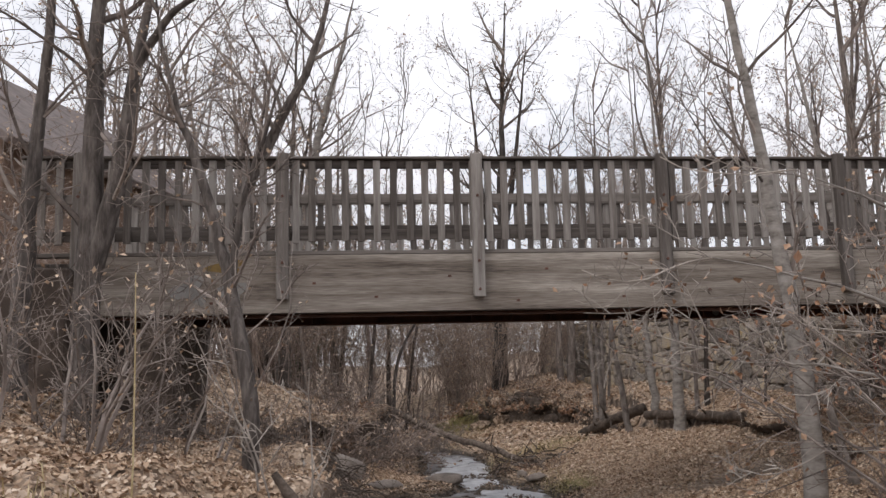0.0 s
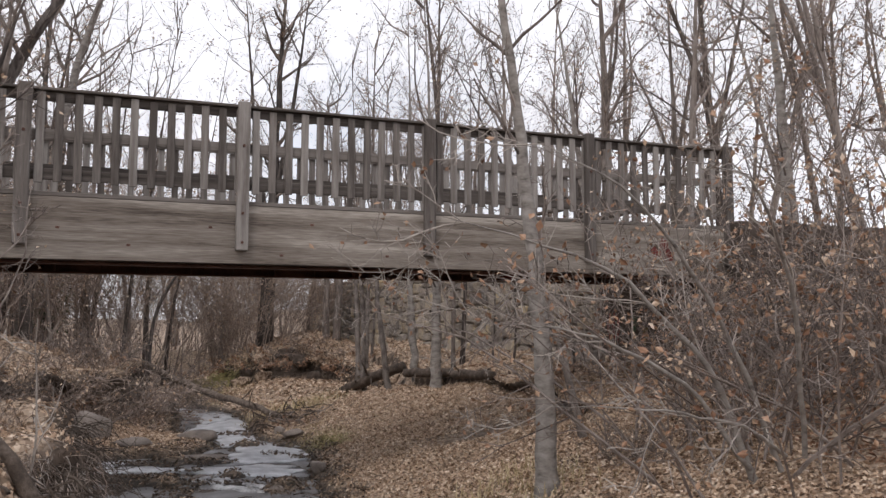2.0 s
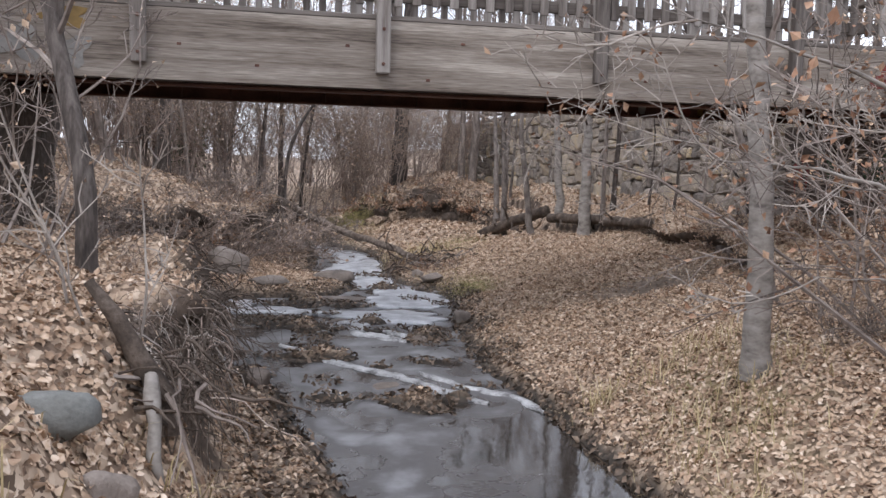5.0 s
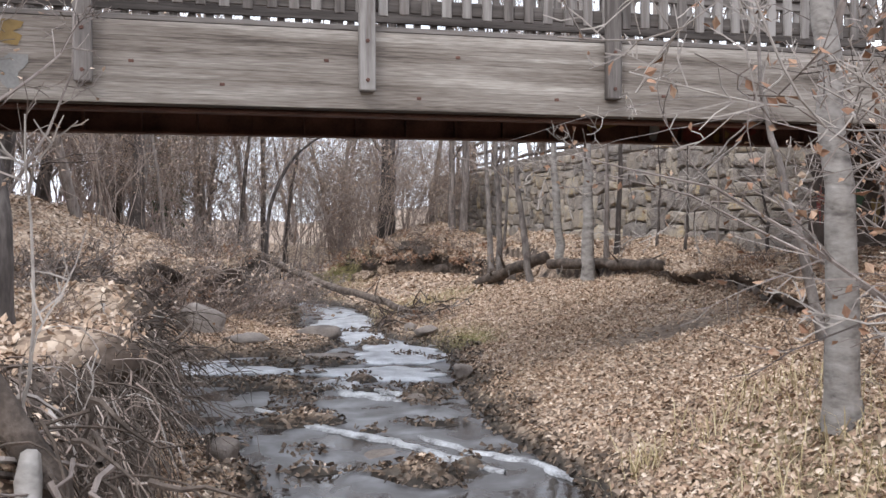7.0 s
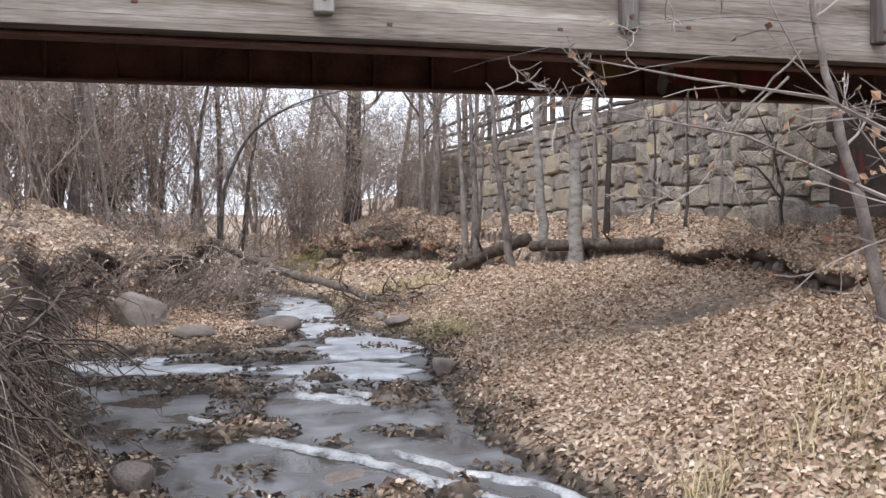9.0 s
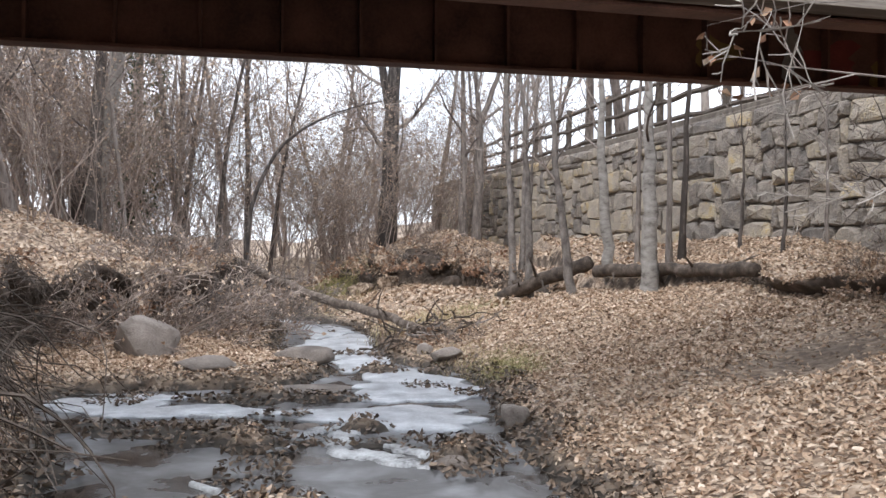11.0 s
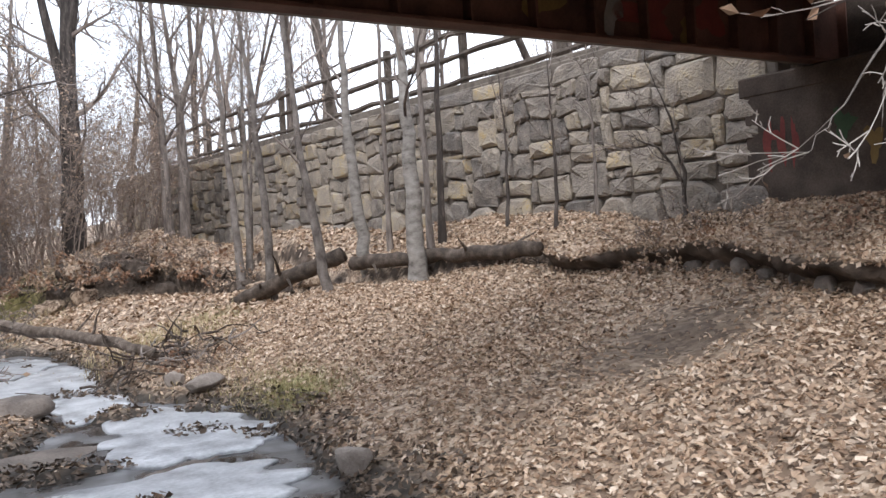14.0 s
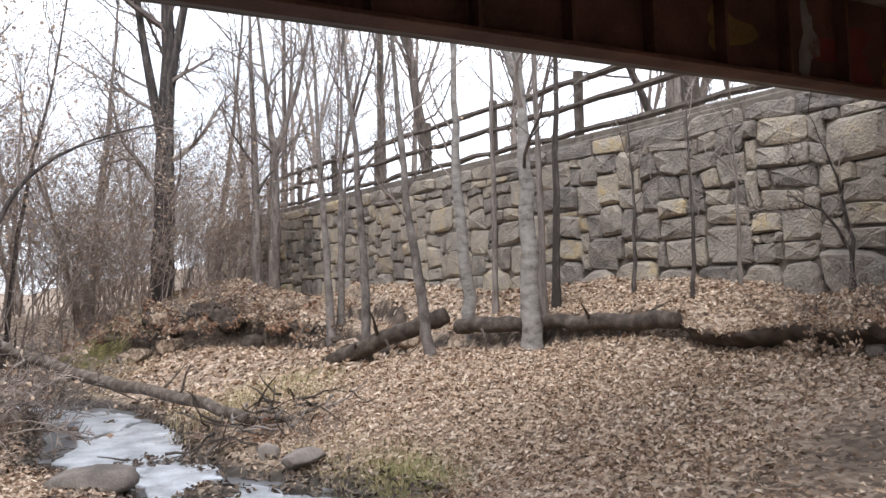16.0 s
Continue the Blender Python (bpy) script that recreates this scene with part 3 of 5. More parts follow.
# ---- stones ----
def stone(name, x, y, sx, sy, sz, seed, label, category, sink=0.25, turn=0.0, mat=ROCK, group="", square=1.0):
    bm = bmesh.new()
    bmesh.ops.create_icosphere(bm, subdivisions=3, radius=1)
    pick = random.Random(seed)
    facets = [(Vector((pick.gauss(0, 1), pick.gauss(0, 1), pick.gauss(0.2, 0.7))).normalized(), pick.uniform(0.55, 0.8)) for _ in range(11)]
    for v in bm.verts:
        p = Vector([math.copysign(abs(c) ** square, c) for c in v.co])
        f = 1 + 0.22 * noise.noise(p * 1.1 + Vector((seed * 3.7, 0, 0))) + 0.08 * noise.noise(p * 3 + Vector((0, seed * 2.1, 0)))
        q = p * f
        for n, lim in facets:
            over = q.dot(n) - lim
            if over > 0:
                q -= n * over
        v.co = (q.x * sx, q.y * sy, max(q.z, -0.7) * sz * (1 if q.z < 0.55 else 0.88))
    ob = part(name, bm, mat, place=pose(x, y, rest(x, y) + sz * (1 - 2 * sink) * 0.7, 0, 0, turn), smooth=True)
    return tagged(ob, label, category, group)


stone("boulder", -3.36, 16.6, 0.5, 0.4, 0.36, 14, "large angular grey-brown boulder resting beside the creek", "boulder", 0.1, -8, square=0.62)
for k, row in enumerate([(-1.5, 16.9, 0.42, 0.34, 0.17), (-1.2, 15.3, 0.75, 0.4, 0.15), (-2.4, 15.6, 0.46, 0.36, 0.12), (-0.15, 14.3, 0.55, 0.26, 0.1)]):
    stone("flat_rock", *row, k + 21, "low flat brown rock frozen into the creek", "rock", 0.3, 10 * k, group="creek rocks")
stone("small_rock", 0.82, 13.3, 0.13, 0.12, 0.14, 31, "round brown rock at the water's edge", "rock", 0.1)
for k, row in enumerate([(-1.16, 9.3, 0.16, 0.14, 0.15), (0.32, 16.95, 0.26, 0.18, 0.14), (0.05, 17.3, 0.15, 0.12, 0.1), (-1.1, 17.4, 0.2, 0.14, 0.08), (-0.85, 11.6, 0.14, 0.1, 0.07), (-2.75, 13.5, 0.2, 0.14, 0.08), (-0.35, 8.4, 0.1, 0.09, 0.06), (0.25, 12.0, 0.16, 0.1, 0.08), (-0.9, 13.3, 0.16, 0.1, 0.07), (0.05, 9.9, 0.3, 0.16, 0.07)]):
    stone("creek_stone", *row, k + 41, "small worn stone lying in the creek bed", "stone", 0.2, 25 * k, group="creek stones")
stone("bank_stone", -0.6, 4.55, 0.13, 0.1, 0.12, 68, "rough brown stone lodged below the broken stump", "stone", 0.35, 50)
stone("bank_stone", -0.9, 4.8, 0.2, 0.14, 0.17, 67, "blue-grey angular stone lodged in the creek bank", "stone", 0.42, 20, BLUESTONE, square=0.7)
for k in range(7):
    stone("terrace_stone", float(np.interp(14.9 - 0.36 * k, EDGE_Y, EDGE_X)) - 0.06, 14.9 - 0.36 * k, 0.09, 0.12, 0.09 + 0.02 * (k % 3), 71 + k, "rounded brown stone edging the leafy terrace", "stone", 0.3, 31 * k, group="terrace edging stones")

# ---- footbridge ----
bridge = tagged(new("footbridge"), "weathered timber footbridge with slatted railings over the creek", "bridge")
bridge.matrix_basis = BRIDGE
U0, U1 = -5.6, 7.4
for off, face in ((0.0, 1), (2.4, -1)):
    lo, hi = sorted((off, off + 0.2 * face))
    # glued laminated beam: a stack of thin boards
    beam = part("beam", box(U0 + 0.8, U1, lo + 0.012, hi, 2.985, 3.705, 0.006), TIMBER, bridge, "grey glued laminated timber beam")
    lam = box(0, U1 - U0 - 0.8, 0, 0.014, 0, 0.0445, 0.0018)
    lam_me = bpy.data.meshes.new("lamination")
    lam.to_mesh(lam_me)
    lam.free()
    for k in range(16):
        y0 = lo if face > 0 else hi - 0.014
        part("lamination", lam_me, LAMWOOD, beam, place=Matrix.Translation((U0 + 0.8, y0 + 0.0008 * math.sin(k * 2.3), 2.985 + 0.045 * k)))
    g0, g1 = sorted((off + 0.24 * face, off + 0.255 * face))
    girder = part("girder", box(U0 + 0.8, U1, g0, g1, 2.97, 3.6, 0.003), STEEL, bridge, "rust-brown steel girder behind the timber")
    f0, f1 = sorted((off + 0.19 * face, off + 0.36 * face))
    part("flange", box(U0 + 0.8, U1, f0, f1, 2.945, 2.97, 0.003), STEEL, girder)
    rib = box(-0.012, 0.012, min(g1, off + 0.35 * face), max(g0, off + 0.35 * face), 2.972, 3.6, 0.002)
    rib_me = bpy.data.meshes.new("stiffener")
    rib.to_mesh(rib_me)
    rib.free()
    for k in range(22):
        part("stiffener", rib_me, STEEL, girder, place=Matrix.Translation((U0 + 1.0 + 0.6 * k, 0, 0)))
    out = off - 0.05 * face
    post = box(-0.075, 0.075, -0.05, 0.05, 3.14, 5.0, 0.012)
    post_me = bpy.data.meshes.new("post")
    post.to_mesh(post_me)
    post.free()
    bolt = bmesh.new()
    bmesh.ops.create_cone(bolt, cap_ends=True, segments=8, radius1=0.02, radius2=0.017, depth=0.02, matrix=Matrix.Rotation(radians(90), 4, "X"))
    bolt_me = bpy.data.meshes.new("bolt")
    bolt.to_mesh(bolt_me)
    bolt.free()
    for k in range(-2, 4):
        p = part("post", post_me, RAILWOOD, bridge, place=Matrix.Translation((2.455 * k + 0.02, out, 0)))
        for z in (3.24, 3.6, 4.44):
            part("bolt", bolt_me, STEEL, p, place=Matrix.Translation((0, -0.055 * face, z)))
    # the lowest strip is a dark board standing in for the beam-top shadow line
    for name, z0, z1, y0, y1 in (("top_rail", 4.82, 4.93, 0.02, 0.06), ("cap_rail", 4.932, 4.965, -0.05, 0.1), ("middle_rail", 4.37, 4.49, 0.02, 0.06), ("bottom_rail", 3.9, 4.03, 0.02, 0.06), ("kick_board", 3.71, 3.76, 0.0, 0.14)):
        a, c = sorted((off + y0 * face, off + y1 * face))
        part(name, box(U0, U1, a, c, z0, z1, 0.006), RAILDARK, bridge)
    gen = np.random.default_rng(int(off * 10) + 5)
    slat = box(-0.046, 0.046, -0.017, 0.017, -0.5, 0.5, 0.005)
    slat_me = bpy.data.meshes.new("baluster")
    slat.to_mesh(slat_me)
    slat.free()
    for k in range(int((U1 - U0) / 0.2046)):
        u = U0 + 0.05 + 0.2046 * k
        if abs((u + 100 * 2.455) % 2.455 - 0.02) < 0.09:
            continue
        lo_z = 3.865 + gen.uniform(-0.012, 0.012)
        hi_z = 4.925 + gen.uniform(-0.02, 0.0)
        part("baluster", slat_me, RAILWOOD, bridge, place=Matrix.Translation((u + gen.uniform(-0.008, 0.008), off + 0.0 * face, (lo_z + hi_z) / 2)) @ Matrix.Rotation(gen.normal(0, 0.006), 4, "Y") @ Matrix.Diagonal((1, 1, hi_z - lo_z, 1)))
deck_plank = box(-0.068, 0.068, 0.2, 2.2, 3.61, 3.655, 0.004)
plank_me = bpy.data.meshes.new("deck_plank")
deck_plank.to_mesh(plank_me)
deck_plank.free()
for u, z in ((-1.28, 3.17), (0.52, 3.1), (1.9, 3.13), (-0.35, 3.42), (3.05, 3.2), (-2.05, 3.35), (0.9, 3.5), (-3.3, 3.12)):
    part("knot", box(u - 0.022, u + 0.022, -0.006, 0.004, z - 0.014, z + 0.014, 0.004), STEEL, bridge)
for k in range(int((U1 - U0) / 0.14)):
    part("deck_plank", plank_me, RAILWOOD, bridge, place=Matrix.Translation((U0 + 0.07 + 0.14 * k, 0, 0)))

# abutments, with faded spray paint on the right one
abut = tagged(new("abutment"), "shade-toned concrete abutment with faded red graffiti under the footbridge", "abutment")
abut.matrix_basis = BRIDGE
# the deck's shade is put into this concrete's dark brown colour
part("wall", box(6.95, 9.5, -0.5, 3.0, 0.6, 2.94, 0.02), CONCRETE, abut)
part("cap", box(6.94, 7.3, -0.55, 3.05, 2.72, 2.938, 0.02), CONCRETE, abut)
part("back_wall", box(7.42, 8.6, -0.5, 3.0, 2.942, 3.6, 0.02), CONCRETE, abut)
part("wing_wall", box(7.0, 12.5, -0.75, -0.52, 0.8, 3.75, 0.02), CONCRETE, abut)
left_abut = tagged(new("abutment"), "dark timber pier and shade-toned wall carrying the bridge", "abutment")
left_abut.matrix_basis = BRIDGE
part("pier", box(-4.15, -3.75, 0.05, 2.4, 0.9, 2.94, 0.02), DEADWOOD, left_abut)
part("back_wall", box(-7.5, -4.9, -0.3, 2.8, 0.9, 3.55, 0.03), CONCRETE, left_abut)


def paint_patch(name, col, place, w, h, seed, parent):
    gen = np.random.default_rng(seed)
    k = np.arange(18) * 2 * math.pi / 18
    r = 1 + 0.35 * np.sin(3 * k + gen.uniform(0, 6)) + gen.normal(0, 0.12, 18)
    verts = [(w * a * math.cos(q), h * a * math.sin(q), 0) for q, a in zip(k, r)] + [(0, 0, 0)]
    return part(name, (verts, [(i, (i + 1) % 18, 18) for i in range(18)]), PAINTS[col], parent, place=place)


for k, (col, off, z, w, h) in enumerate([("red", 2.72, 2.2, 0.24, 0.05), ("red", 2.56, 2.22, 0.22, 0.05), ("red", 2.64, 2.28, 0.05, 0.1), ("red", 2.42, 2.2, 0.2, 0.045), ("green", 1.9, 2.3, 0.14, 0.1), ("yellow", 1.6, 2.1, 0.16, 0.08), ("green", 0.9, 2.25, 0.2, 0.22)]):
    paint_patch("graffiti", col, Matrix.Translation((6.945, off, z)) @ Matrix.Rotation(radians(-90), 4, "Y"), w, h, k, abut)
for k, (col, u, z, w, h) in enumerate([("yellow", 3.3, 3.22, 0.2, 0.14), ("red", 4.5, 3.2, 0.3, 0.18), ("grey", 4.1, 3.25, 0.1, 0.22), ("red", 5.3, 3.25, 0.24, 0.16), ("yellow", 5.0, 3.1, 0.1, 0.1)]):
    paint_patch("graffiti", col, Matrix.Translation((u, 2.14, z)) @ Matrix.Rotation(radians(90), 4, "X"), w, h, k + 20, bridge)
for k, (col, u, z, w, h) in enumerate([("grey", -3.55, 3.28, 0.2, 0.17), ("grey", -3.05, 3.25, 0.16, 0.13), ("yellow", -3.1, 3.56, 0.2, 0.1), ("red", 6.2, 3.35, 0.16, 0.16)]):
    paint_patch("graffiti", col, Matrix.Translation((u, -0.006, z)) @ Matrix.Rotation(radians(90), 4, "X"), w, h, k + 40, bridge)

# ---- retaining wall ----
wall = tagged(new("wall_stone"), "dry-laid tan fieldstone retaining wall below the fence", "wall", kind="structure")
wall.matrix_basis = Matrix.Translation((WALL_A[0], WALL_A[1], 0)) @ Matrix.Rotation(math.atan2(WALL_WAY[1], WALL_WAY[0]), 4, "Z")
LONG = 24.6
part("wall_core", box(-0.3, LONG, -0.55, -0.03, 1.0, 3.72, 0.02), MORTAR, wall)
part("wall_core", box(0.0, LONG / 2, -0.5, -0.05, -0.2, 0.06, 0.02), MORTAR, wall, place=Matrix.Translation((0, 0, 3.7)) @ Matrix.Rotation(-0.011, 4, "Y"))
part("wall_core", box(LONG / 2, LONG, -0.5, -0.05, -0.2, 0.06, 0.02), MORTAR, wall, place=Matrix.Translation((0, 0, 3.7)) @ Matrix.Rotation(-0.011, 4, "Y"))
gen = np.random.default_rng(12)
NU, NV, DU, DV, FOOT = 188, 20, 0.131, 0.112, 1.38


def on_wall(i, j):
    """A joint's place on the wall's face: a grid, bent so that no course runs true."""
    u, v = i * DU - 0.2, FOOT + j * DV
    bend = min(j / 3, (NV - j) / 3, 1)
    return np.array([u + 0.075 * float(rough(u, v, 0.38, 30)) + 0.02 * float(rough(u, v, 0.13, 31)), v + bend * (0.075 * float(rough(u, v, 0.5, 32)) + 0.02 * float(rough(u, v, 0.16, 33))) + 0.012 * u * j / NV])


def wall_stone(cells):
    i0, i1, j0, j1 = cells
    corners = [on_wall(i0, j0), on_wall(i1, j0), on_wall(i1, j1), on_wall(i0, j1)]
    c = np.mean(corners, axis=0)
    base, cap = j0 == 0, j1 >= NV
    ring = []
    for k in range(4):
        p, q, r = corners[k], corners[(k + 1) % 4], corners[k - 1]
        nick = gen.uniform(0.14, 0.4) if base else gen.uniform(0.06, 0.26)
        ring += [p + (r - p) * nick * 0.8, p + (c - p) * nick * 0.62, p + (q - p) * nick]
    tight = min(i1 - i0, j1 - j0)
    ring = [c + (p - c) * (1 - (0.035 if tight > 2 else 0.06) * gen.uniform(0.5, 1.6)) + gen.normal(0, 0.007, 2) for p in ring]
    out = gen.uniform(0.015, 0.075) + (0.06 if base else 0)
    tip = gen.normal(0, 0.05, 2)
    verts = [(p[0], -0.09, p[1]) for p in ring]
    verts += [(p[0], 0.35 * out - 0.012 + gen.normal(0, 0.006), p[1]) for p in ring]
    inner = [c + (p - c) * gen.uniform(0.74, 0.9) for p in ring]
    verts += [(p[0], out + float((p - c) @ tip) + gen.normal(0, 0.009), p[1]) for p in inner]
    verts.append((c[0], out + gen.normal(0.012, 0.014), c[1]))
    faces = [(12 * j + i, 12 * j + (i + 1) % 12, 12 * (j + 1) + (i + 1) % 12, 12 * (j + 1) + i) for j in range(2) for i in range(12)]
    faces += [(24 + i, 24 + (i + 1) % 12, 36) for i in range(12)]
    return verts, faces


taken = np.zeros((NU, NV), bool)
stones = []
for j in range(NV):
    for i in range(NU):
        if taken[i, j]:
            continue
        if j == 0:
            w, h = int(gen.integers(4, 7)), int(gen.integers(4, 6))
        elif j >= NV - 2:
            w, h = int(gen.integers(4, 9)), NV - j
        else:
            w, h = int(gen.choice([2, 3, 4, 5, 6], p=[0.16, 0.28, 0.28, 0.18, 0.1])), int(gen.choice([1, 2, 3, 4], p=[0.1, 0.42, 0.36, 0.12]))
            if NV - 2 - j < h:
                h = NV - 2 - j
        wide = 0
        while wide < w and i + wide < NU and not taken[i + wide, j]:
            wide += 1
        h = min(h, NV - j)
        taken[i:i + wide, j:j + h] = True
        stones.append((i, i + wide, j, j + h))
stones.sort(key=lambda c: c[0])
for c in stones[:300]:
    part("stone", wall_stone(c), STONE, wall)
tail_v, tail_f = [], []
for c in stones[300:]:
    v, f = wall_stone(c)
    tail_f += [tuple(i + len(tail_v) for i in q) for q in f]
    tail_v += v
if tail_v:
    tagged(part("far_stones", (tail_v, tail_f), FARSTONE, wall), kind="stuff")

# ---- fence on the wall ----
fence = tagged(new("fence"), "dark three-rail timber fence along the top of the stone wall", "fence")
fence.matrix_basis = wall.matrix_basis @ Matrix.Translation((0, -0.7, 0))
gen = np.random.default_rng(3)
tops = []
for k in range(11):
    s = -1.2 + 2.35 * k
    b = 3.55 + 0.012 * s
    part("post", box(s - 0.06, s + 0.06, -0.06, 0.06, b, b + 1.38, 0.012), FENCEWOOD, fence, place=Matrix.Translation((s, 0, b)) @ Matrix.Rotation(gen.normal(0, 0.03), 4, "Y") @ Matrix.Translation((-s, 0, -b)))
    tops.append((s, b))
for (s0, b0), (s1, b1) in zip(tops, tops[1:]):
    for z in (0.42, 0.84, 1.22):
        li = Limbs()
        sag = gen.normal(0, 0.03, 5)
        li.tube([(s0 + (s1 - s0) * f, 0.05, b0 + (b1 - b0) * f + z + sg * 0.6) for f, sg in zip(np.linspace(-0.03, 1.03, 5), sag)], [0.045, 0.055, 0.06, 0.055, 0.045], 6)
        part("rail", li.shape(), FENCEWOOD, fence)


# ---- trees ----
def tree(name, label, stems, mat=BARK, seed=0, limbs=9, reach=1.6, level=1, first=0.45, category="tree", group="", leafy=0.05, twig=TWIG, count=6, coarse=False, blade=0.05, leaf=LEAF):
    """A bare tree. stems: lists of (points, radius at the foot); the first is the trunk."""
    gen = np.random.default_rng(seed)
    base = np.array(stems[0][0][0], float)
    base[2] = min(base[2], rest(base[0], base[1]) - 0.05)
    root = tagged(new(name), label, category, group)
    root.matrix_basis = Matrix.Translation(base)
    trunk, crown, leaves = Limbs(), Limbs(), Limbs()
    for k, (pts, r) in enumerate(stems):
        pts = np.array(pts, float)
        if k == 0:
            pts[0] = base
        pts = pts - base
        f = np.linspace(0, len(pts) - 1, 4 * len(pts))
        fine = np.stack([np.interp(f, range(len(pts)), pts[:, c]) for c in range(3)], 1)
        for _ in range(2):
            fine[1:-1] = 0.25 * fine[:-2] + 0.5 * fine[1:-1] + 0.25 * fine[2:]
        fine[1:-1] += gen.normal(0, 0.008 + r * 0.03, fine[1:-1].shape)
        taper = r * (1 - 0.93 * np.linspace(0, 1, len(fine)) ** 1.3)
        if k == 0:
            taper[0] *= 1.35
        trunk.tube(fine, taper, 9 if r > 0.05 else 6)
        for _ in range(limbs if k == 0 else max(3, limbs // 2)):
            at, way = along(fine, gen.uniform(first if k == 0 else 0.2, 1.0))
            size = reach * gen.uniform(0.6, 1.2)
            rr = r * gen.uniform(0.12, 0.3)
            path = wander(at, aside(way, gen, gen.uniform(0.45, 1.1)), size, gen, 6, 0.16, 0.08)
            crown.tube(path, np.linspace(rr, max(0.004, rr * 0.25), len(path)), 5)
            twigs(crown, leaves if leafy else None, path, rr, gen, count, size * 0.5, level, leafy, blade=blade, coarse=coarse)
    part("trunk", trunk.shape(), mat, root, smooth=True)
    if crown.verts:
        part("crown", crown.shape(), twig, root)
    if leaves.verts:
        part("leaves", leaves.shape(), leaf, root)
    return root


SLIM = "creekside saplings by the log"
tree("sapling", "slim grey-barked sapling beside the fallen log", [([(1.87, 21.3, 0.5), (1.86, 21.3, 1.8), (1.81, 21.3, 3.3), (1.66, 21.3, 4.9), (1.5, 21.2, 9)], 0.075)], ASH, 1, 8, 1.3, group=SLIM)
tree("sapling", "slim leaning grey sapling behind the fallen log", [([(2.36, 19.7, 0.7), (2.26, 19.7, 1.6), (2.1, 19.7, 2.7), (2.0, 19.7, 4.4), (1.8, 19.7, 9)], 0.08)], ASH, 2, 8, 1.3, group=SLIM)
tree("tree", "pale smooth-barked tree growing against the log", [([(3.02, 19.9, 0.7), (2.95, 19.9, 1.7), (2.84, 19.9, 3.15), (2.91, 19.9, 4.5), (2.8, 20, 10.5)], 0.105)], PALE, 3, 9, 1.5, group="pale trees by the log")
tree("tree", "stout pale-barked tree growing against the log", [([(3.32, 18.6, 0.8), (3.3, 18.6, 1.7), (3.31, 18.6, 3.0), (3.27, 18.6, 4.2), (3.0, 18.7, 10.5)], 0.135), ([(3.29, 18.6, 4.0), (3.0, 18.6, 4.8), (2.7, 18.6, 6.5)], 0.06)], PALE, 4, 9, 1.6, group="pale trees by the log")
for k, (x, y, r, dx) in enumerate([(3.8, 19.3, 0.05, 0.0), (4.02, 19.4, 0.055, 0.12), (3.62, 20.6, 0.045, 0.05)]):
    tree("sapling", "thin dark sapling close to the stone wall", [([(x, y, 1.5), (x + dx, y, 4.2), (x + 2 * dx, y, 8)], r)], BARK, 10 + k, 6, 1.0, group="saplings at the wall")
for k, (x, y, r, dx, z2) in enumerate([(1.87, 24.3, 0.085, -0.3, 8), (2.06, 24.5, 0.07, 0.2, 7), (2.3, 25.6, 0.045, 0.3, 6)]):
    tree("tree", "thin grey tree of a clump below the wall", [([(x, y, 1.2), (x + 0.3 * dx, y, 3), (x + dx, y, z2)], r)], ASH, 20 + k, 11, 1.3, group="thin trees below the wall", count=7, coarse=True, leafy=0.2)
tree("tree", "forked grey tree on the leafy bank", [([(0.93, 28.5, 1.4), (0.95, 28.5, 4), (0.9, 28.5, 10)], 0.13)], BARK, 30, 14, 1.8, group="bank trees", count=9, coarse=True)
tree("tree", "forked grey tree on the leafy bank", [([(1.28, 28.5, 1.4), (1.4, 28.5, 4.4), (1.35, 28.5, 5.2), (0.9, 28.5, 10)], 0.14), ([(1.38, 28.5, 4.8), (2.0, 28.5, 6.5), (2.5, 28.5, 9)], 0.08)], BARK, 31, 14, 1.8, group="bank trees", count=9, coarse=True)
tree("tree", "thick dark tree with brushy base beside the creek", [([(-1.2, 29.5, 0.9), (-1.05, 29.5, 3), (-0.95, 29.5, 6), (-0.8, 29.5, 10), (-0.5, 29.5, 15.5)], 0.3), ([(-1.0, 29.5, 5), (-1.5, 29.6, 8), (-2.0, 29.6, 14)], 0.13), ([(-0.95, 29.5, 6), (-0.3, 29.4, 9.5), (0.3, 29.4, 14.5)], 0.12)], DARKBARK, 32, 18, 2.6, first=0.15, group="bank trees", count=12, coarse=True, leafy=0.7, blade=0.07)
tree("tree", "dark curved small tree arching over the creek", [([(-4.0, 25, 1.3), (-3.95, 25, 2.4), (-3.3, 25, 3.8), (-2.2, 25, 4.5), (-0.6, 25, 4.9)], 0.06)], DARKBARK, 33, 8, 1.4, group="bank trees")
for k, (x, y, lean, r) in enumerate([(-8.3, 30, 0.3, 0.24), (-9.6, 29, 1.6, 0.2), (-7.2, 31, 0.9, 0.1), (-6.2, 33, -1.0, 0.11), (-10.5, 26, 1.4, 0.2), (-5.4, 27.5, 1.2, 0.07), (-6.6, 25, -0.9, 0.06), (-3.0, 33, 0.8, 0.1), (0.2, 34, 0.9, 0.11), (-4.6, 30.5, 1.5, 0.06)]):
    tree("tree", "tall bare grey tree on the far bank", [([(x, y, 1.5), (x + 0.3 * lean, y, 4), (x + 0.8 * lean, y, 7), (x + 1.4 * lean, y, 13)], r)], BARK, 40 + k, 18, 2.4, first=0.2, group="far bank trees", count=8, coarse=True, leafy=0.7, blade=0.075)

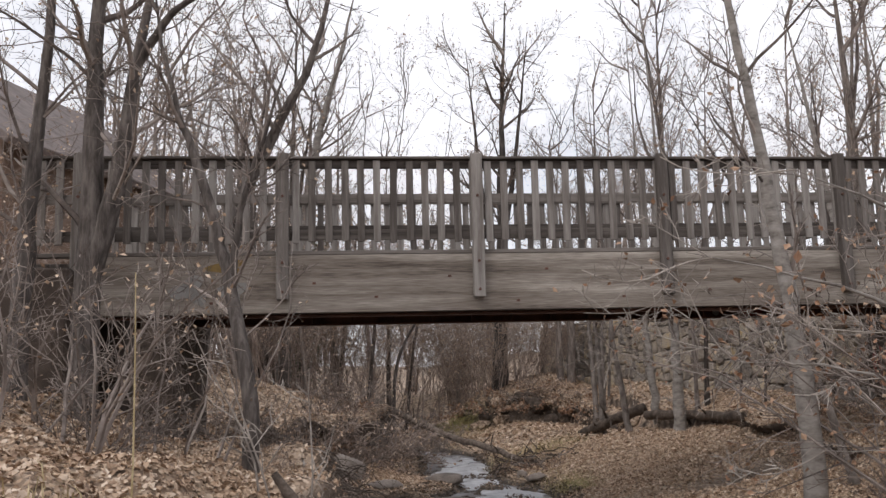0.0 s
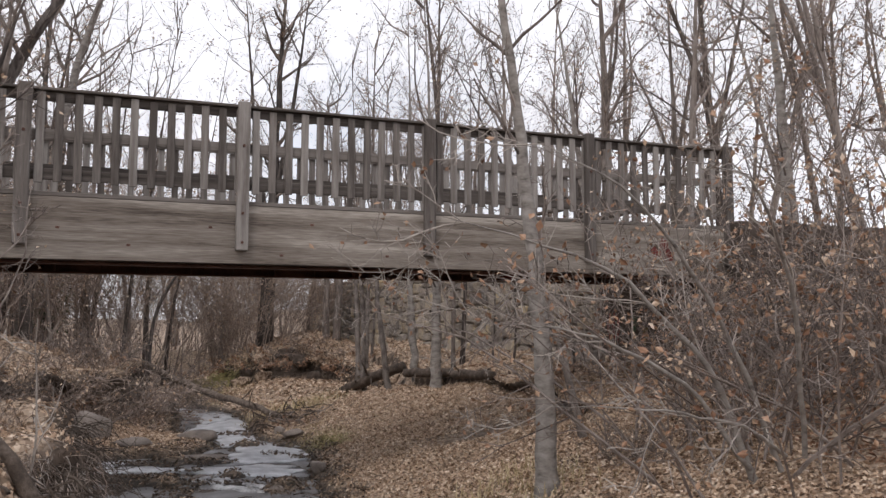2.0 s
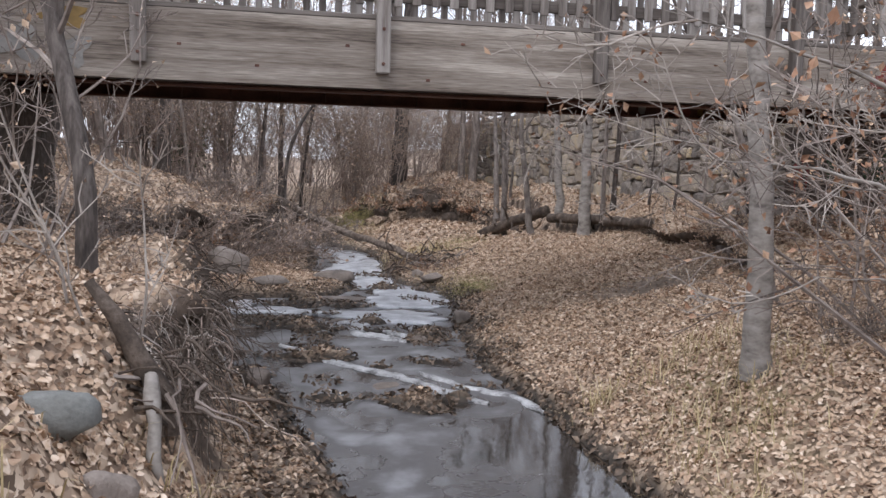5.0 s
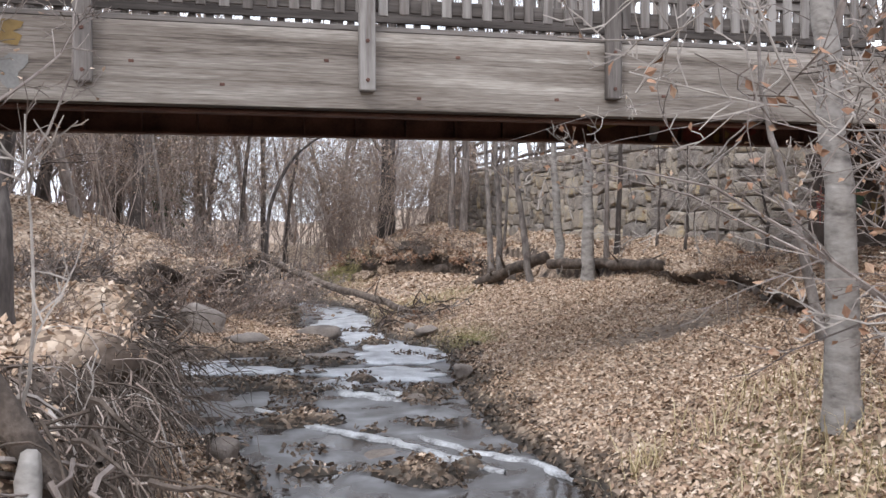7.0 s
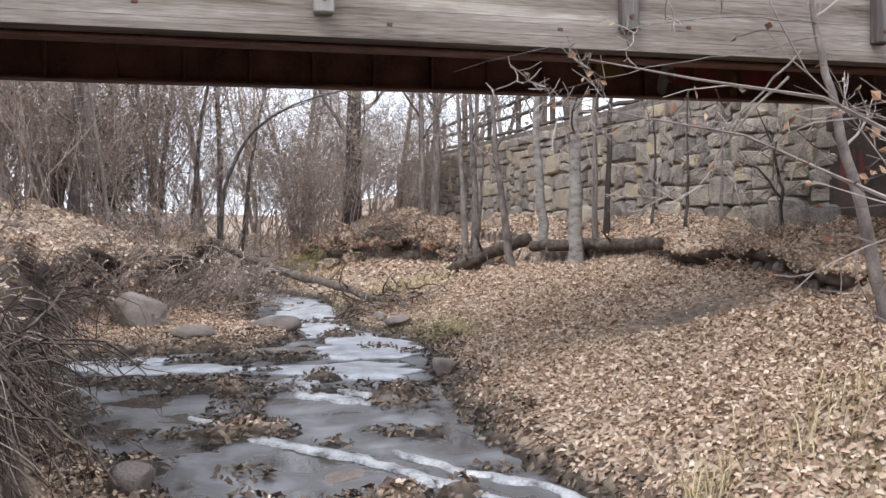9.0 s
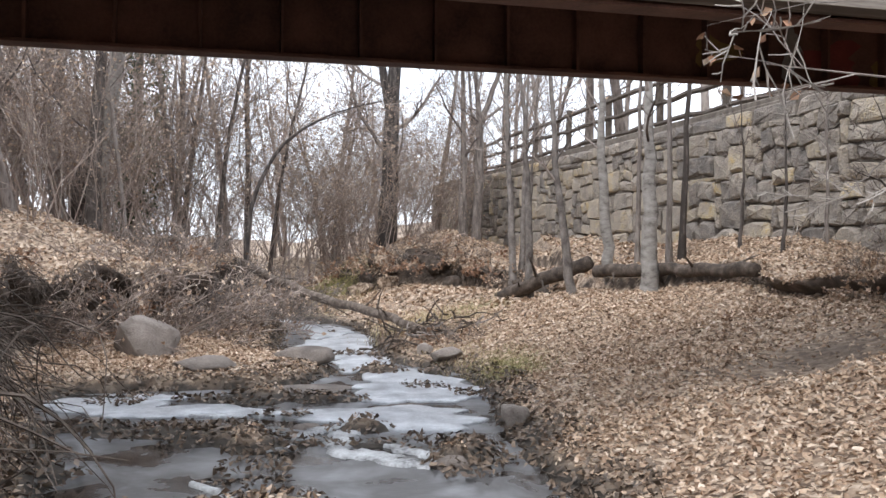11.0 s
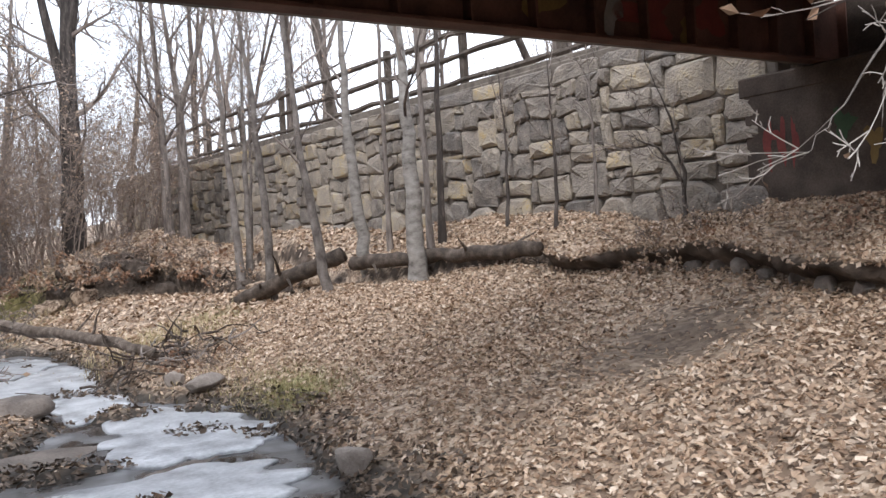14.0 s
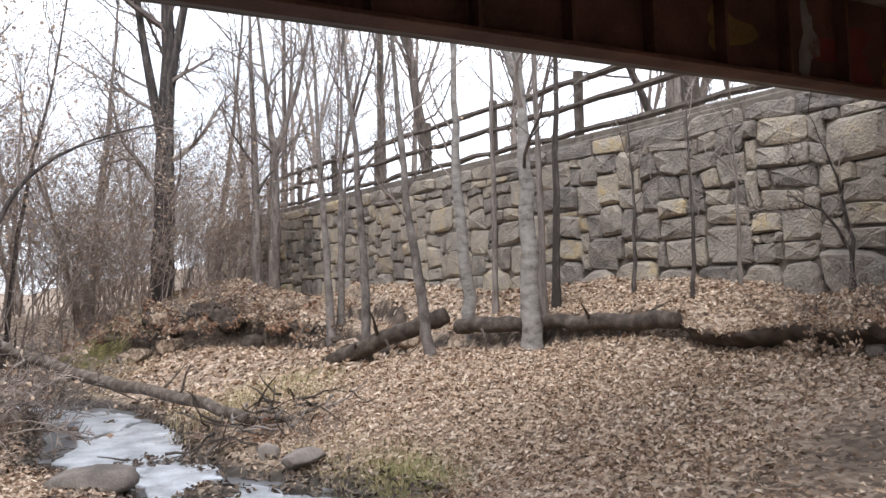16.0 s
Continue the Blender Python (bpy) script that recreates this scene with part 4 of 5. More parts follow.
# ivy on one of the far trunks
ivy = Limbs()
gen = np.random.default_rng(5)
for _ in range(2600):
    z, q = gen.uniform(2.0, 7.5), gen.uniform(0, 6.28)
    r = 0.32 + gen.uniform(0, 0.28)
    ivy.leaf((-8.2 + 0.08 * (z - 2) + r * math.cos(q), 30 + r * math.sin(q), z), gen.uniform(0.08, 0.14), gen)
IVY = surface("dark_green_ivy_leaf", [(0.2, (0.02, 0.035, 0.015)), (0.8, (0.08, 0.11, 0.045))], (8, 8, 8), 30, 0.5, 0, vary="island")
tagged(part("ivy", ivy.shape(), IVY), "dark green ivy climbing a far trunk", "ivy", kind="stuff")

# trees beside and behind the footbridge
tree("tree", "leaning pale-barked tree among the bank shrubs", [([(2.93, 7.85, 0.75), (2.9, 7.85, 1.6), (2.85, 7.85, 2.55), (2.7, 7.85, 3.9), (2.5, 7.85, 5.6), (2.1, 7.8, 9.2)], 0.105)], PALE, 60, 10, 1.3, first=0.4, leafy=0.05)
tree("tree", "crooked dark sapling in front of the bridge beam", [([(-2.0, 7.8, 0.9), (-2.08, 7.8, 2.1), (-2.38, 8, 3.35), (-2.74, 8, 4.45), (-3.0, 8, 5.1), (-3.3, 8, 6.6)], 0.085), ([(-2.32, 8, 3.1), (-2.25, 7.95, 3.8), (-2.0, 7.9, 4.5), (-1.6, 7.8, 5.6)], 0.045)], DARKBARK, 61, 14, 1.3, first=0.25, leafy=0.15, count=7)
tree("tree", "stout dark tree at the end of the bridge", [([(-4.38, 8.95, 1.8), (-4.4, 9, 4), (-4.42, 9, 6.5), (-4.3, 9, 11)], 0.17), ([(-4.38, 9, 3.4), (-4.05, 9, 4.6), (-3.9, 9, 6.0), (-3.4, 9, 8.8)], 0.13), ([(-3.92, 9, 5.8), (-3.4, 8.9, 6.5), (-2.3, 8.8, 6.8)], 0.06)], DARKBARK, 62, 20, 1.8, first=0.3, leafy=0.15, count=9, coarse=True)
tree("tree", "dark tree at the end of the bridge", [([(-5.0, 8.6, 2.0), (-4.98, 8.7, 4), (-4.9, 8.8, 6), (-4.8, 8.8, 11)], 0.12)], DARKBARK, 63, 14, 1.7, first=0.2, leafy=0.15, count=7)
tree("tree", "dark leaning tree behind the bridge", [([(-5.6, 14.2, 2.2), (-4.9, 14, 4.6), (-4.05, 14, 6.2), (-3.15, 14, 7.9), (-2.6, 14, 10.5)], 0.16)], DARKBARK, 64, 18, 2.0, first=0.3, count=9, coarse=True)
tree("tree", "grey leaning tree behind the bridge", [([(-7.8, 26, 2.3), (-7.2, 26, 6), (-6.6, 26, 9.6), (-5.7, 26, 12.8), (-5.2, 26, 15)], 0.19)], PALE, 65, 14, 2.4, first=0.35, count=8, coarse=True)
for k, (x, y, x2, z2, r) in enumerate([(6.6, 17.4, 5.7, 9.5, 0.11), (7.2, 18.2, 7.0, 11, 0.2), (6.5, 20.3, 3.7, 9.2, 0.07), (6.8, 20.8, 4.2, 9.6, 0.07), (8.4, 17.0, 8.9, 11, 0.14), (7.6, 21.5, 7.4, 10, 0.1), (9.2, 14.2, 8.8, 10, 0.16), (10.5, 12.5, 10.0, 10, 0.15), (9.4, 19.5, 9.2, 11, 0.13)]):
    tree("tree", "bare tree on the terrace behind the bridge", [([(x, y, 3.4), (x * 0.7 + x2 * 0.3, y, 5.2), (x2, y, z2)], r)], BARK if k % 3 else PALE, 70 + k, 12, 1.9, first=0.3, group="terrace trees", leafy=0.15, count=9, coarse=True, blade=0.07)

# woods all round, from a few kinds of tree
KINDS = []
for k in range(4):
    gen = np.random.default_rng(90 + k)
    lean = gen.normal(0, 1.1)
    KINDS.append(tree("tree", "bare winter tree in the woods beyond the creek", [([(-14 - 3 * k, 40 + k, 2), (-14 - 3 * k + 0.4 * lean, 40 + k, 6), (-14 - 3 * k + lean, 40 + k, 12 + k)], 0.09 + 0.025 * k), ([(-14 - 3 * k + 0.4 * lean, 40 + k, 6), (-13 - 3 * k + 0.4 * lean, 40 + k, 9), (-12.5 - 3 * k, 40.5 + k, 12)], 0.06)], BARK, 90 + k, 20, 2.6, first=0.25, group="woods beyond the creek", count=7, coarse=True, leafy=0.6, blade=0.085))
gen = np.random.default_rng(17)
spots = []
while len(spots) < 40:
    x, y = gen.uniform(-24, 24), gen.uniform(19, 50)
    side = x < np.interp(y, ROW, LEFT_FOOT) - 3.0 or x > 7.5 or y > 36
    if side and (y > 32 or x < -7 or x > 9) and all(math.hypot(x - a, y - b) > 1.6 for a, b in spots) and not (x < -9 and y < 24):
        spots.append((x, y))
spots += [(3.0, 41), (5.2, 43), (4.0, 46), (1.5, 48), (-9.0, 27.0), (-11.0, 30.0), (-8.0, 33.0), (-6.5, 29.0), (-5.5, 32.0), (-12.5, 27.0)]
# unseen trees behind and beside the camera's start, added for the reflections
spots += [(-6, -5), (3, -9), (9, -1), (-8, 0)]
spots += [(-8.6, 18), (-7.4, 21.5), (-10.5, 22.5), (-7.0, 24.0), (9.0, 18.5), (11.0, 20.5), (8.4, 23.5), (12.2, 16.0), (10.4, 26.0), (6.6, 26.0), (9.8, 13.2), (13.5, 20.0), (5.6, 30.0), (-12.5, 15.5), (12.0, 12.0)]
for x, y in spots:
    s = gen.uniform(0.75, 1.15)
    copy_thing(KINDS[int(gen.integers(4))], pose(x, y, rest(x, y) - 0.1, gen.normal(0, 2), gen.normal(0, 2), gen.uniform(0, 360)) @ Matrix.Scale(s, 4))


# ---- shrubs ----
def shrub(name, label, stems, height, width, seed, twig=BRUSH, level=1, count=5, leafy=0.1, arch=0.0, leaf=LEAF, group="", category="shrub", thick=0.012, coarse=False, blade=0.05):
    gen = np.random.default_rng(seed)
    leaves = Limbs()
    root = tagged(new(name), label, category, group)
    for _ in range(stems):
        wood = Limbs()
        q, r = gen.uniform(0, 6.28), width * 0.25 * gen.uniform(0, 1) ** 0.5
        start = np.array([r * math.cos(q), r * math.sin(q), -0.12])
        q2 = q + gen.normal(0, 0.8)
        out = gen.uniform(0.15, 1.0) * width / height
        path = wander(start, (out * math.cos(q2), out * math.sin(q2), 1), height * gen.uniform(0.55, 1.1), gen, 6, 0.13 if height < 4 else 0.2, -arch)
        t = thick * gen.uniform(0.6, 1.5)
        wood.tube(path, np.linspace(t, 0.003, len(path)), 4)
        twigs(wood, leaves, path, t, gen, count, height * 0.3, level, leafy, 0.2, 0.02 - 0.3 * arch, blade, coarse)
        part("stem", wood.shape(), twig, root)
    if leaves.verts:
        part("leaves", leaves.shape(), leaf, root)
    return root


def put(ob, x, y, turn=0.0, size=1.0):
    ob.matrix_basis = pose(x, y, rest(x, y), 0, 0, turn) @ Matrix.Scale(size, 4)
    return ob


def put_copy(ob, x, y, turn, size):
    return copy_thing(ob, pose(x, y, rest(x, y), 0, 0, turn) @ Matrix.Scale(size, 4))


tall = [put(shrub("thicket", "tall tan thicket of bare stems by the creek", 13, 7.4, 3.2, 200 + k, group="creek thickets", leafy=0.75, count=11, thick=0.018, coarse=True, blade=0.085), -6.5 + 1.3 * k, 27.5 + k) for k in range(3)]
gen = np.random.default_rng(23)
made = 0
while made < 32:
    y = gen.uniform(22.5, 40)
    lw, rw, ft = np.interp(y, ROW, LEFT_WATER), np.interp(y, ROW, RIGHT_WATER), np.interp(y, ROW, LEFT_FOOT)
    x = gen.uniform(ft - 8, ft - 0.2) if gen.random() < 0.72 else gen.uniform(rw + 1.2, rw + 3.2)
    if x > rw and y < 30:
        continue
    put_copy(tall[int(gen.integers(3))], x, y, gen.uniform(0, 360), gen.uniform(0.4, 1.05))
    made += 1
for x, y, s in ((-9.5, 36.0, 1.25), (-13.5, 35.0, 1.3), (-6.2, 35.0, 1.1), (-16.0, 44.0, 0.9), (-21.0, 38.0, 0.9), (-17.5, 36.0, 0.8), (-12.0, 32.0, 0.9), (-10.0, 33.5, 0.7), (-15.0, 31.0, 0.8), (-13.0, 46.0, 0.7), (-10.0, 47.0, 0.65), (-7.5, 47.0, 0.7), (-5.0, 46.0, 0.65), (-2.5, 45.0, 0.7), (0.0, 44.0, 0.65), (-19.0, 42.0, 0.8), (-11.5, 43.0, 0.5), (-8.7, 44.0, 0.5), (-3.8, 43.0, 0.5), (-14.5, 41.0, 0.5), (2.0, 42.0, 0.6), (-4.2, 38.0, 1.0), (-5.6, 39.5, 1.1), (-7.0, 41.0, 1.1), (-3.0, 37.0, 0.9), (-1.7, 29.0, 0.6), (-0.6, 29.2, 0.55), (-1.3, 28.6, 0.5), (-0.2, 28.0, 0.4), (0.3, 30.0, 0.6), (-0.2, 30.6, 0.75), (0.5, 31.5, 0.7), (-0.9, 30.4, 0.7), (0.9, 33.0, 0.7), (-1.6, 30.6, 0.7), (-6.0, 14.5, 0.5), (-7.5, 16.5, 0.7), (-8.2, 19.0, 0.8), (-6.8, 21.5, 0.7), (-9.5, 13.5, 0.8)):
    put_copy(tall[int(gen.integers(3))], x, y, gen.uniform(0, 360), s)
low = [put(shrub("bramble", "low tangle of brown brambles on the bank", 13, 1.2, 1.9, 220 + k, TWIG if k else BRUSH, 1, 8, 0.16, 0.09, group="bank brambles", thick=0.007, coarse=True), -4.6 + 0.2 * k, 19.2 + 1.2 * k) for k in range(3)]
for x, y, s in ((3.7, 8.2, 0.5), (4.1, 8.0, 0.65), (3.9, 8.6, 0.6), (-4.2, 17.9, 1.2), (-3.7, 18.3, 1.5), (-4.0, 19.0, 1.7), (-3.4, 19.8, 1.5), (-3.1, 21.0, 1.4), (-4.4, 18.4, 1.6), (-3.9, 20.2, 1.7), (-2.8, 21.9, 1.3), (-4.0, 19.4, 1.35), (-3.7, 20.6, 1.3), (-3.4, 21.8, 1.3), (-4.8, 18.9, 1.4), (-5.2, 17.2, 1.1), (-4.4, 20.4, 1.5), (-2.9, 22.8, 1.0), (-3.6, 24.6, 1.3), (-3.0, 25.6, 1.2), (-3.9, 26.2, 1.4), (-4.6, 20.9, 0.9), (-4.3, 22.0, 1.0), (-3.9, 23.0, 0.9), (-4.5, 18.6, 0.7), (-4.4, 19.6, 0.8), (-5.0, 15.4, 0.8), (-4.9, 23.6, 1.1), (-5.5, 22.2, 1.1), (-0.2, 18.5, 0.45), (0.3, 18.2, 0.4), (0.6, 17.6, 0.35), (-0.3, 27.0, 0.8), (0.4, 26.9, 0.8), (1.0, 26.8, 0.7), (0.3, 27.6, 0.9), (1.6, 26.6, 0.6), (-1.6, 27.5, 0.8), (-2.9, 10.2, 0.6), (-2.7, 9.4, 0.6), (-2.2, 8.3, 0.45), (5.3, 15.0, 0.6), (5.0, 15.8, 0.5), (-3.4, 11.3, 0.9), (-3.9, 12.6, 0.9), (-4.6, 13.8, 0.8), (-3.3, 8.0, 0.8), (-2.9, 6.6, 0.7), (-3.6, 5.6, 0.7), (-3.0, 9.4, 0.9)):
    put_copy(low[int(gen.integers(3))], x, y, gen.uniform(0, 360), s)
big = [put(shrub("bank_shrub", "arching grey shrub with rust-brown leaves", 13, 3.1, 3.4, 240 + k, TWIG, 1, 9, 0.7, 0.08, LEAF if k == 1 else RUST, group="arching bank shrubs", thick=0.015, blade=0.065), *xy, 40 * k) for k, xy in enumerate(((4.3, 6.7), (6.2, 6.8), (4.7, 8.8)))]
for x, y, s in ((5.3, 7.2, 0.9), (4.9, 7.6, 0.9), (5.2, 9.0, 0.85), (5.9, 10.3, 0.8), (6.6, 8.6, 0.9), (7.2, 10.0, 1.0), (6.4, 9.6, 0.95), (7.6, 8.4, 0.9), (8.0, 9.6, 1.0), (7.0, 7.2, 0.8), (6.0, 9.2, 0.6)):
    put_copy(big[int(gen.integers(3))], x, y, gen.uniform(0, 360), s)
for k, (x, y) in enumerate(((-2.75, 5.9), (-3.3, 7.2), (-2.6, 7.4), (-3.6, 6.2))):
    put(shrub("bank_sapling", "many-stemmed bare sapling on the leafy bank", 7, 2.5, 1.7, 260 + k, TWIG, 1, 8, 0.3, 0.0, group="bank saplings", thick=0.015), x, y, 50 * k)

mounds = [put(shrub("leafy_brush", "low mound of dead brush full of brown leaves", 12, 0.8, 1.9, 280 + k, BRUSH, 1, 7, 0.95, 0.12, RUST if k else LEAF, group="leafy brush mounds", thick=0.008, coarse=True, blade=0.1), *xy) for k, xy in enumerate(((0.9, 26.9), (1.7, 25.6)))]
for x, y, s in ((-0.4, 26.9, 0.8), (0.5, 26.7, 0.8), (-1.2, 27.3, 0.9), (-1.9, 27.6, 0.9), (1.3, 26.2, 0.7), (1.9, 24.6, 0.7), (0.1, 27.6, 0.7), (2.3, 22.9, 0.6), (2.5, 21.9, 0.5), (-0.9, 28.2, 0.9), (-4.4, 17.8, 0.7), (-4.6, 19.2, 0.8), (-4.5, 21.2, 0.8), (-5.4, 16.6, 0.7), (0.4, 18.0, 0.45), (4.9, 15.2, 0.5), (5.2, 14.6, 0.45)):
    put_copy(mounds[int(gen.integers(2))], x, y, gen.uniform(0, 360), s)
pile = tagged(new("stick_pile"), "tangle of dark driftwood sticks at the log's end", "sticks")
pile.matrix_basis = Matrix.Translation((0.1, 18.3, 0.3))
pgen = np.random.default_rng(44)
for k in range(80):
    li = Limbs()
    x, y = pgen.normal(0, 0.45), pgen.normal(0, 0.35)
    z = rest(0.1 + x, 18.3 + y) - 0.3 + pgen.uniform(0, 0.26)
    q = pgen.uniform(0, 6.28)
    p = wander((x, y, z), (math.cos(q), math.sin(q), pgen.normal(0.05, 0.2)), pgen.uniform(0.2, 0.6), pgen, 4, 0.25)
    li.tube(p, np.linspace(pgen.uniform(0.008, 0.02), 0.005, 5), 5)
    part("stick", li.shape(), DEADWOOD if k % 3 else BARK, pile)

# leaning sapling by the bridge with its pale hanging twigs
sap = tree("sapling", "leaning sapling beside the bridge with pale twigs", [([(4.25, 11.0, 1.0), (4.0, 10.95, 1.7), (3.75, 10.9, 2.5), (3.55, 10.85, 3.2), (3.5, 10.7, 4.6)], 0.055), ([(3.6, 10.85, 3.0), (2.9, 10.5, 2.8), (2.0, 9.9, 2.6), (1.15, 9.4, 2.32)], 0.007), ([(3.6, 10.85, 3.1), (2.6, 10.2, 3.0), (1.6, 9.45, 2.72), (0.7, 8.8, 2.38)], 0.006), ([(3.5, 10.9, 2.9), (3.0, 10.95, 2.4), (2.7, 11.0, 2.0), (2.4, 11.0, 1.75)], 0.01), ([(3.4, 10.9, 2.7), (2.95, 10.9, 2.3), (2.75, 10.85, 1.85)], 0.012)], ASH, 80, 8, 0.6, first=0.3, leafy=0.06, twig=SILVER, count=3, level=1)
tree("bank_shrub", "arching silvery branches with rust-brown leaves", [([(4.3, 6.6, 1.0), (3.9, 6.5, 1.9), (3.0, 6.3, 2.7), (1.7, 6.1, 3.0)], 0.03), ([(4.2, 6.5, 1.1), (3.6, 6.3, 1.8), (2.7, 6.1, 2.2), (1.9, 6.0, 2.25)], 0.022), ([(4.4, 6.4, 1.1), (3.8, 6.1, 2.3), (3.1, 5.8, 3.1), (2.2, 5.6, 3.5)], 0.024), ([(4.5, 6.5, 1.2), (3.9, 6.0, 1.5), (3.2, 5.7, 1.65), (2.3, 5.6, 1.7)], 0.018), ([(4.6, 6.4, 1.2), (4.2, 5.8, 2.6), (3.6, 5.2, 3.2), (2.9, 4.8, 3.2)], 0.022)], PALE, 81, 10, 0.9, first=0.3, leafy=0.4, twig=SILVER, count=6, category="shrub", blade=0.05, leaf=RUST)
weed = put(shrub("pale_weed", "pale dead weed with forked stems on the bank", 3, 1.5, 0.6, 300, SILVER, 1, 5, 0.1, thick=0.008), -0.95, 5.6)
tree("sapling", "dark wiry shrub against the stone wall", [([(5.6, 15.9, 1.6), (5.62, 15.9, 2.0), (5.5, 15.9, 2.6), (5.2, 15.95, 3.3)], 0.03), ([(5.6, 15.9, 1.9), (5.3, 15.9, 2.3), (4.9, 15.95, 2.45)], 0.02)], DARKBARK, 82, 7, 0.7, first=0.2, leafy=0)
for k, (x, y) in enumerate(((4.78, 17.4), (5.25, 17.2), (4.5, 18.2))):
    tree("sapling", "thin sapling rooted at the foot of the wall", [([(x, y, 1.5), (x + 0.05, y, 2.6), (x, y, 3.9)], 0.028)], BARK, 84 + k, 6, 0.6, first=0.3, leafy=0, group="saplings at the wall foot")


# ---- logs, stump and roots ----
def log(name, label, pts, r0, r1, seed, stubs=3, mat=DEADWOOD):
    gen = np.random.default_rng(seed)
    pts = np.array(pts, float)
    root = tagged(new(name), label, "log")
    root.matrix_basis = Matrix.Translation(pts[0])
    pts = pts - pts[0]
    f = np.linspace(0, len(pts) - 1, 16)
    fine = np.stack([np.interp(f, range(len(pts)), pts[:, c]) for c in range(3)], 1)
    fine[1:-1] += gen.normal(0, 0.015, fine[1:-1].shape)
    li = Limbs()
    li.tube(fine, np.linspace(r0, r1, 16) * (1 + gen.normal(0, 0.06, 16)), 10)
    li.faces.append(tuple(range(9, -1, -1)))
    part("trunk", li.shape(), mat, root, smooth=True)
    for _ in range(stubs):
        at, way = along(fine, gen.uniform(0.15, 0.95))
        st = Limbs()
        p = wander(at, aside(way, gen, 1.0), gen.uniform(0.25, 0.7), gen, 3, 0.1)
        st.tube(p, np.linspace(r1 * 0.35, 0.006, len(p)), 5)
        part("branch_stub", st.shape(), mat, root)
    return root


log("fallen_log", "long dark log slanting up between the saplings", [(1.35, 21.75, 0.6), (2.0, 21.0, 0.95), (2.75, 20.25, 1.3)], 0.13, 0.12, 1, 3)
log("fallen_log", "dark rotting log lying along the terrace edge", [(2.75, 19.75, 1.16), (3.45, 18.75, 1.2), (4.22, 16.85, 1.24)], 0.105, 0.085, 2, 8)
log("fallen_log", "long brown log fallen across the creek", [(-4.3, 24.5, 1.35), (-2.97, 22.5, 0.98), (-2.2, 21.5, 0.74), (-1.6, 20.75, 0.6), (-0.9, 19.8, 0.5), (-0.36, 19.1, 0.42), (0.0, 18.6, 0.3)], 0.09, 0.065, 3, 11, DRIFTWOOD)
log("fallen_log", "short dark log on the leafy bank", [(1.05, 27.6, 1.42), (1.9, 27.3, 1.5)], 0.12, 0.1, 4, 0)
stump = tagged(new("stump"), "broken dark stump with twisted roots in the bank", "stump")
stump.matrix_basis = Matrix.Translation((-0.74, 5.32, 0.98))
gen = np.random.default_rng(9)
li = Limbs()
li.tube([(0.06, 0.15, -0.1), (0.03, 0.2, 0.08), (-0.1, 0.2, 0.28), (-0.2, 0.22, 0.45), (-0.32, 0.2, 0.62)], [0.07, 0.06, 0.052, 0.042, 0.024], 9)
part("trunk", li.shape(), DEADWOOD, stump, smooth=True)
li = Limbs()
li.tube([(0.0, 0.12, 0.2), (0.03, 0.04, 0.13), (0.08, -0.06, 0.03), (0.1, -0.14, -0.1), (0.16, -0.2, -0.2)], [0.03, 0.042, 0.03, 0.034, 0.012], 7)
part("broken_branch", li.shape(), PALE, stump, "grey weathered broken branch", smooth=True)
for k in range(34):
    li = Limbs()
    p = wander((gen.normal(0.0, 0.2), gen.uniform(-0.1, 0.4), gen.uniform(0.0, 0.35)), (gen.normal(0.3, 0.6), gen.normal(0, 0.6), gen.uniform(-0.9, 0.3)), gen.uniform(0.25, 0.7), gen, 6, 0.32, -0.12)
    li.tube(p, np.linspace(gen.uniform(0.005, 0.015), 0.003, 7), 5)
    part("root", li.shape(), DEADWOOD if k % 4 else TWIG, stump)
snag = tagged(new("stump"), "small splintered stump rotting in the bank", "stump")
snag.matrix_basis = Matrix.Translation((-0.25, 4.35, rest(-0.25, 4.35) - 0.08))
for k in range(9):
    li = Limbs()
    q, r = k * 0.7, 0.03 + 0.05 * gen.random()
    li.tube([(r * math.cos(q), r * math.sin(q), 0), (1.2 * r * math.cos(q), 1.2 * r * math.sin(q), 0.12), (1.5 * r * math.cos(q), 1.5 * r * math.sin(q), gen.uniform(0.14, 0.34))], [0.035, 0.03, 0.008], 5)
    part("splinter", li.shape(), DEADWOOD if k % 3 else DRIFTWOOD, snag)


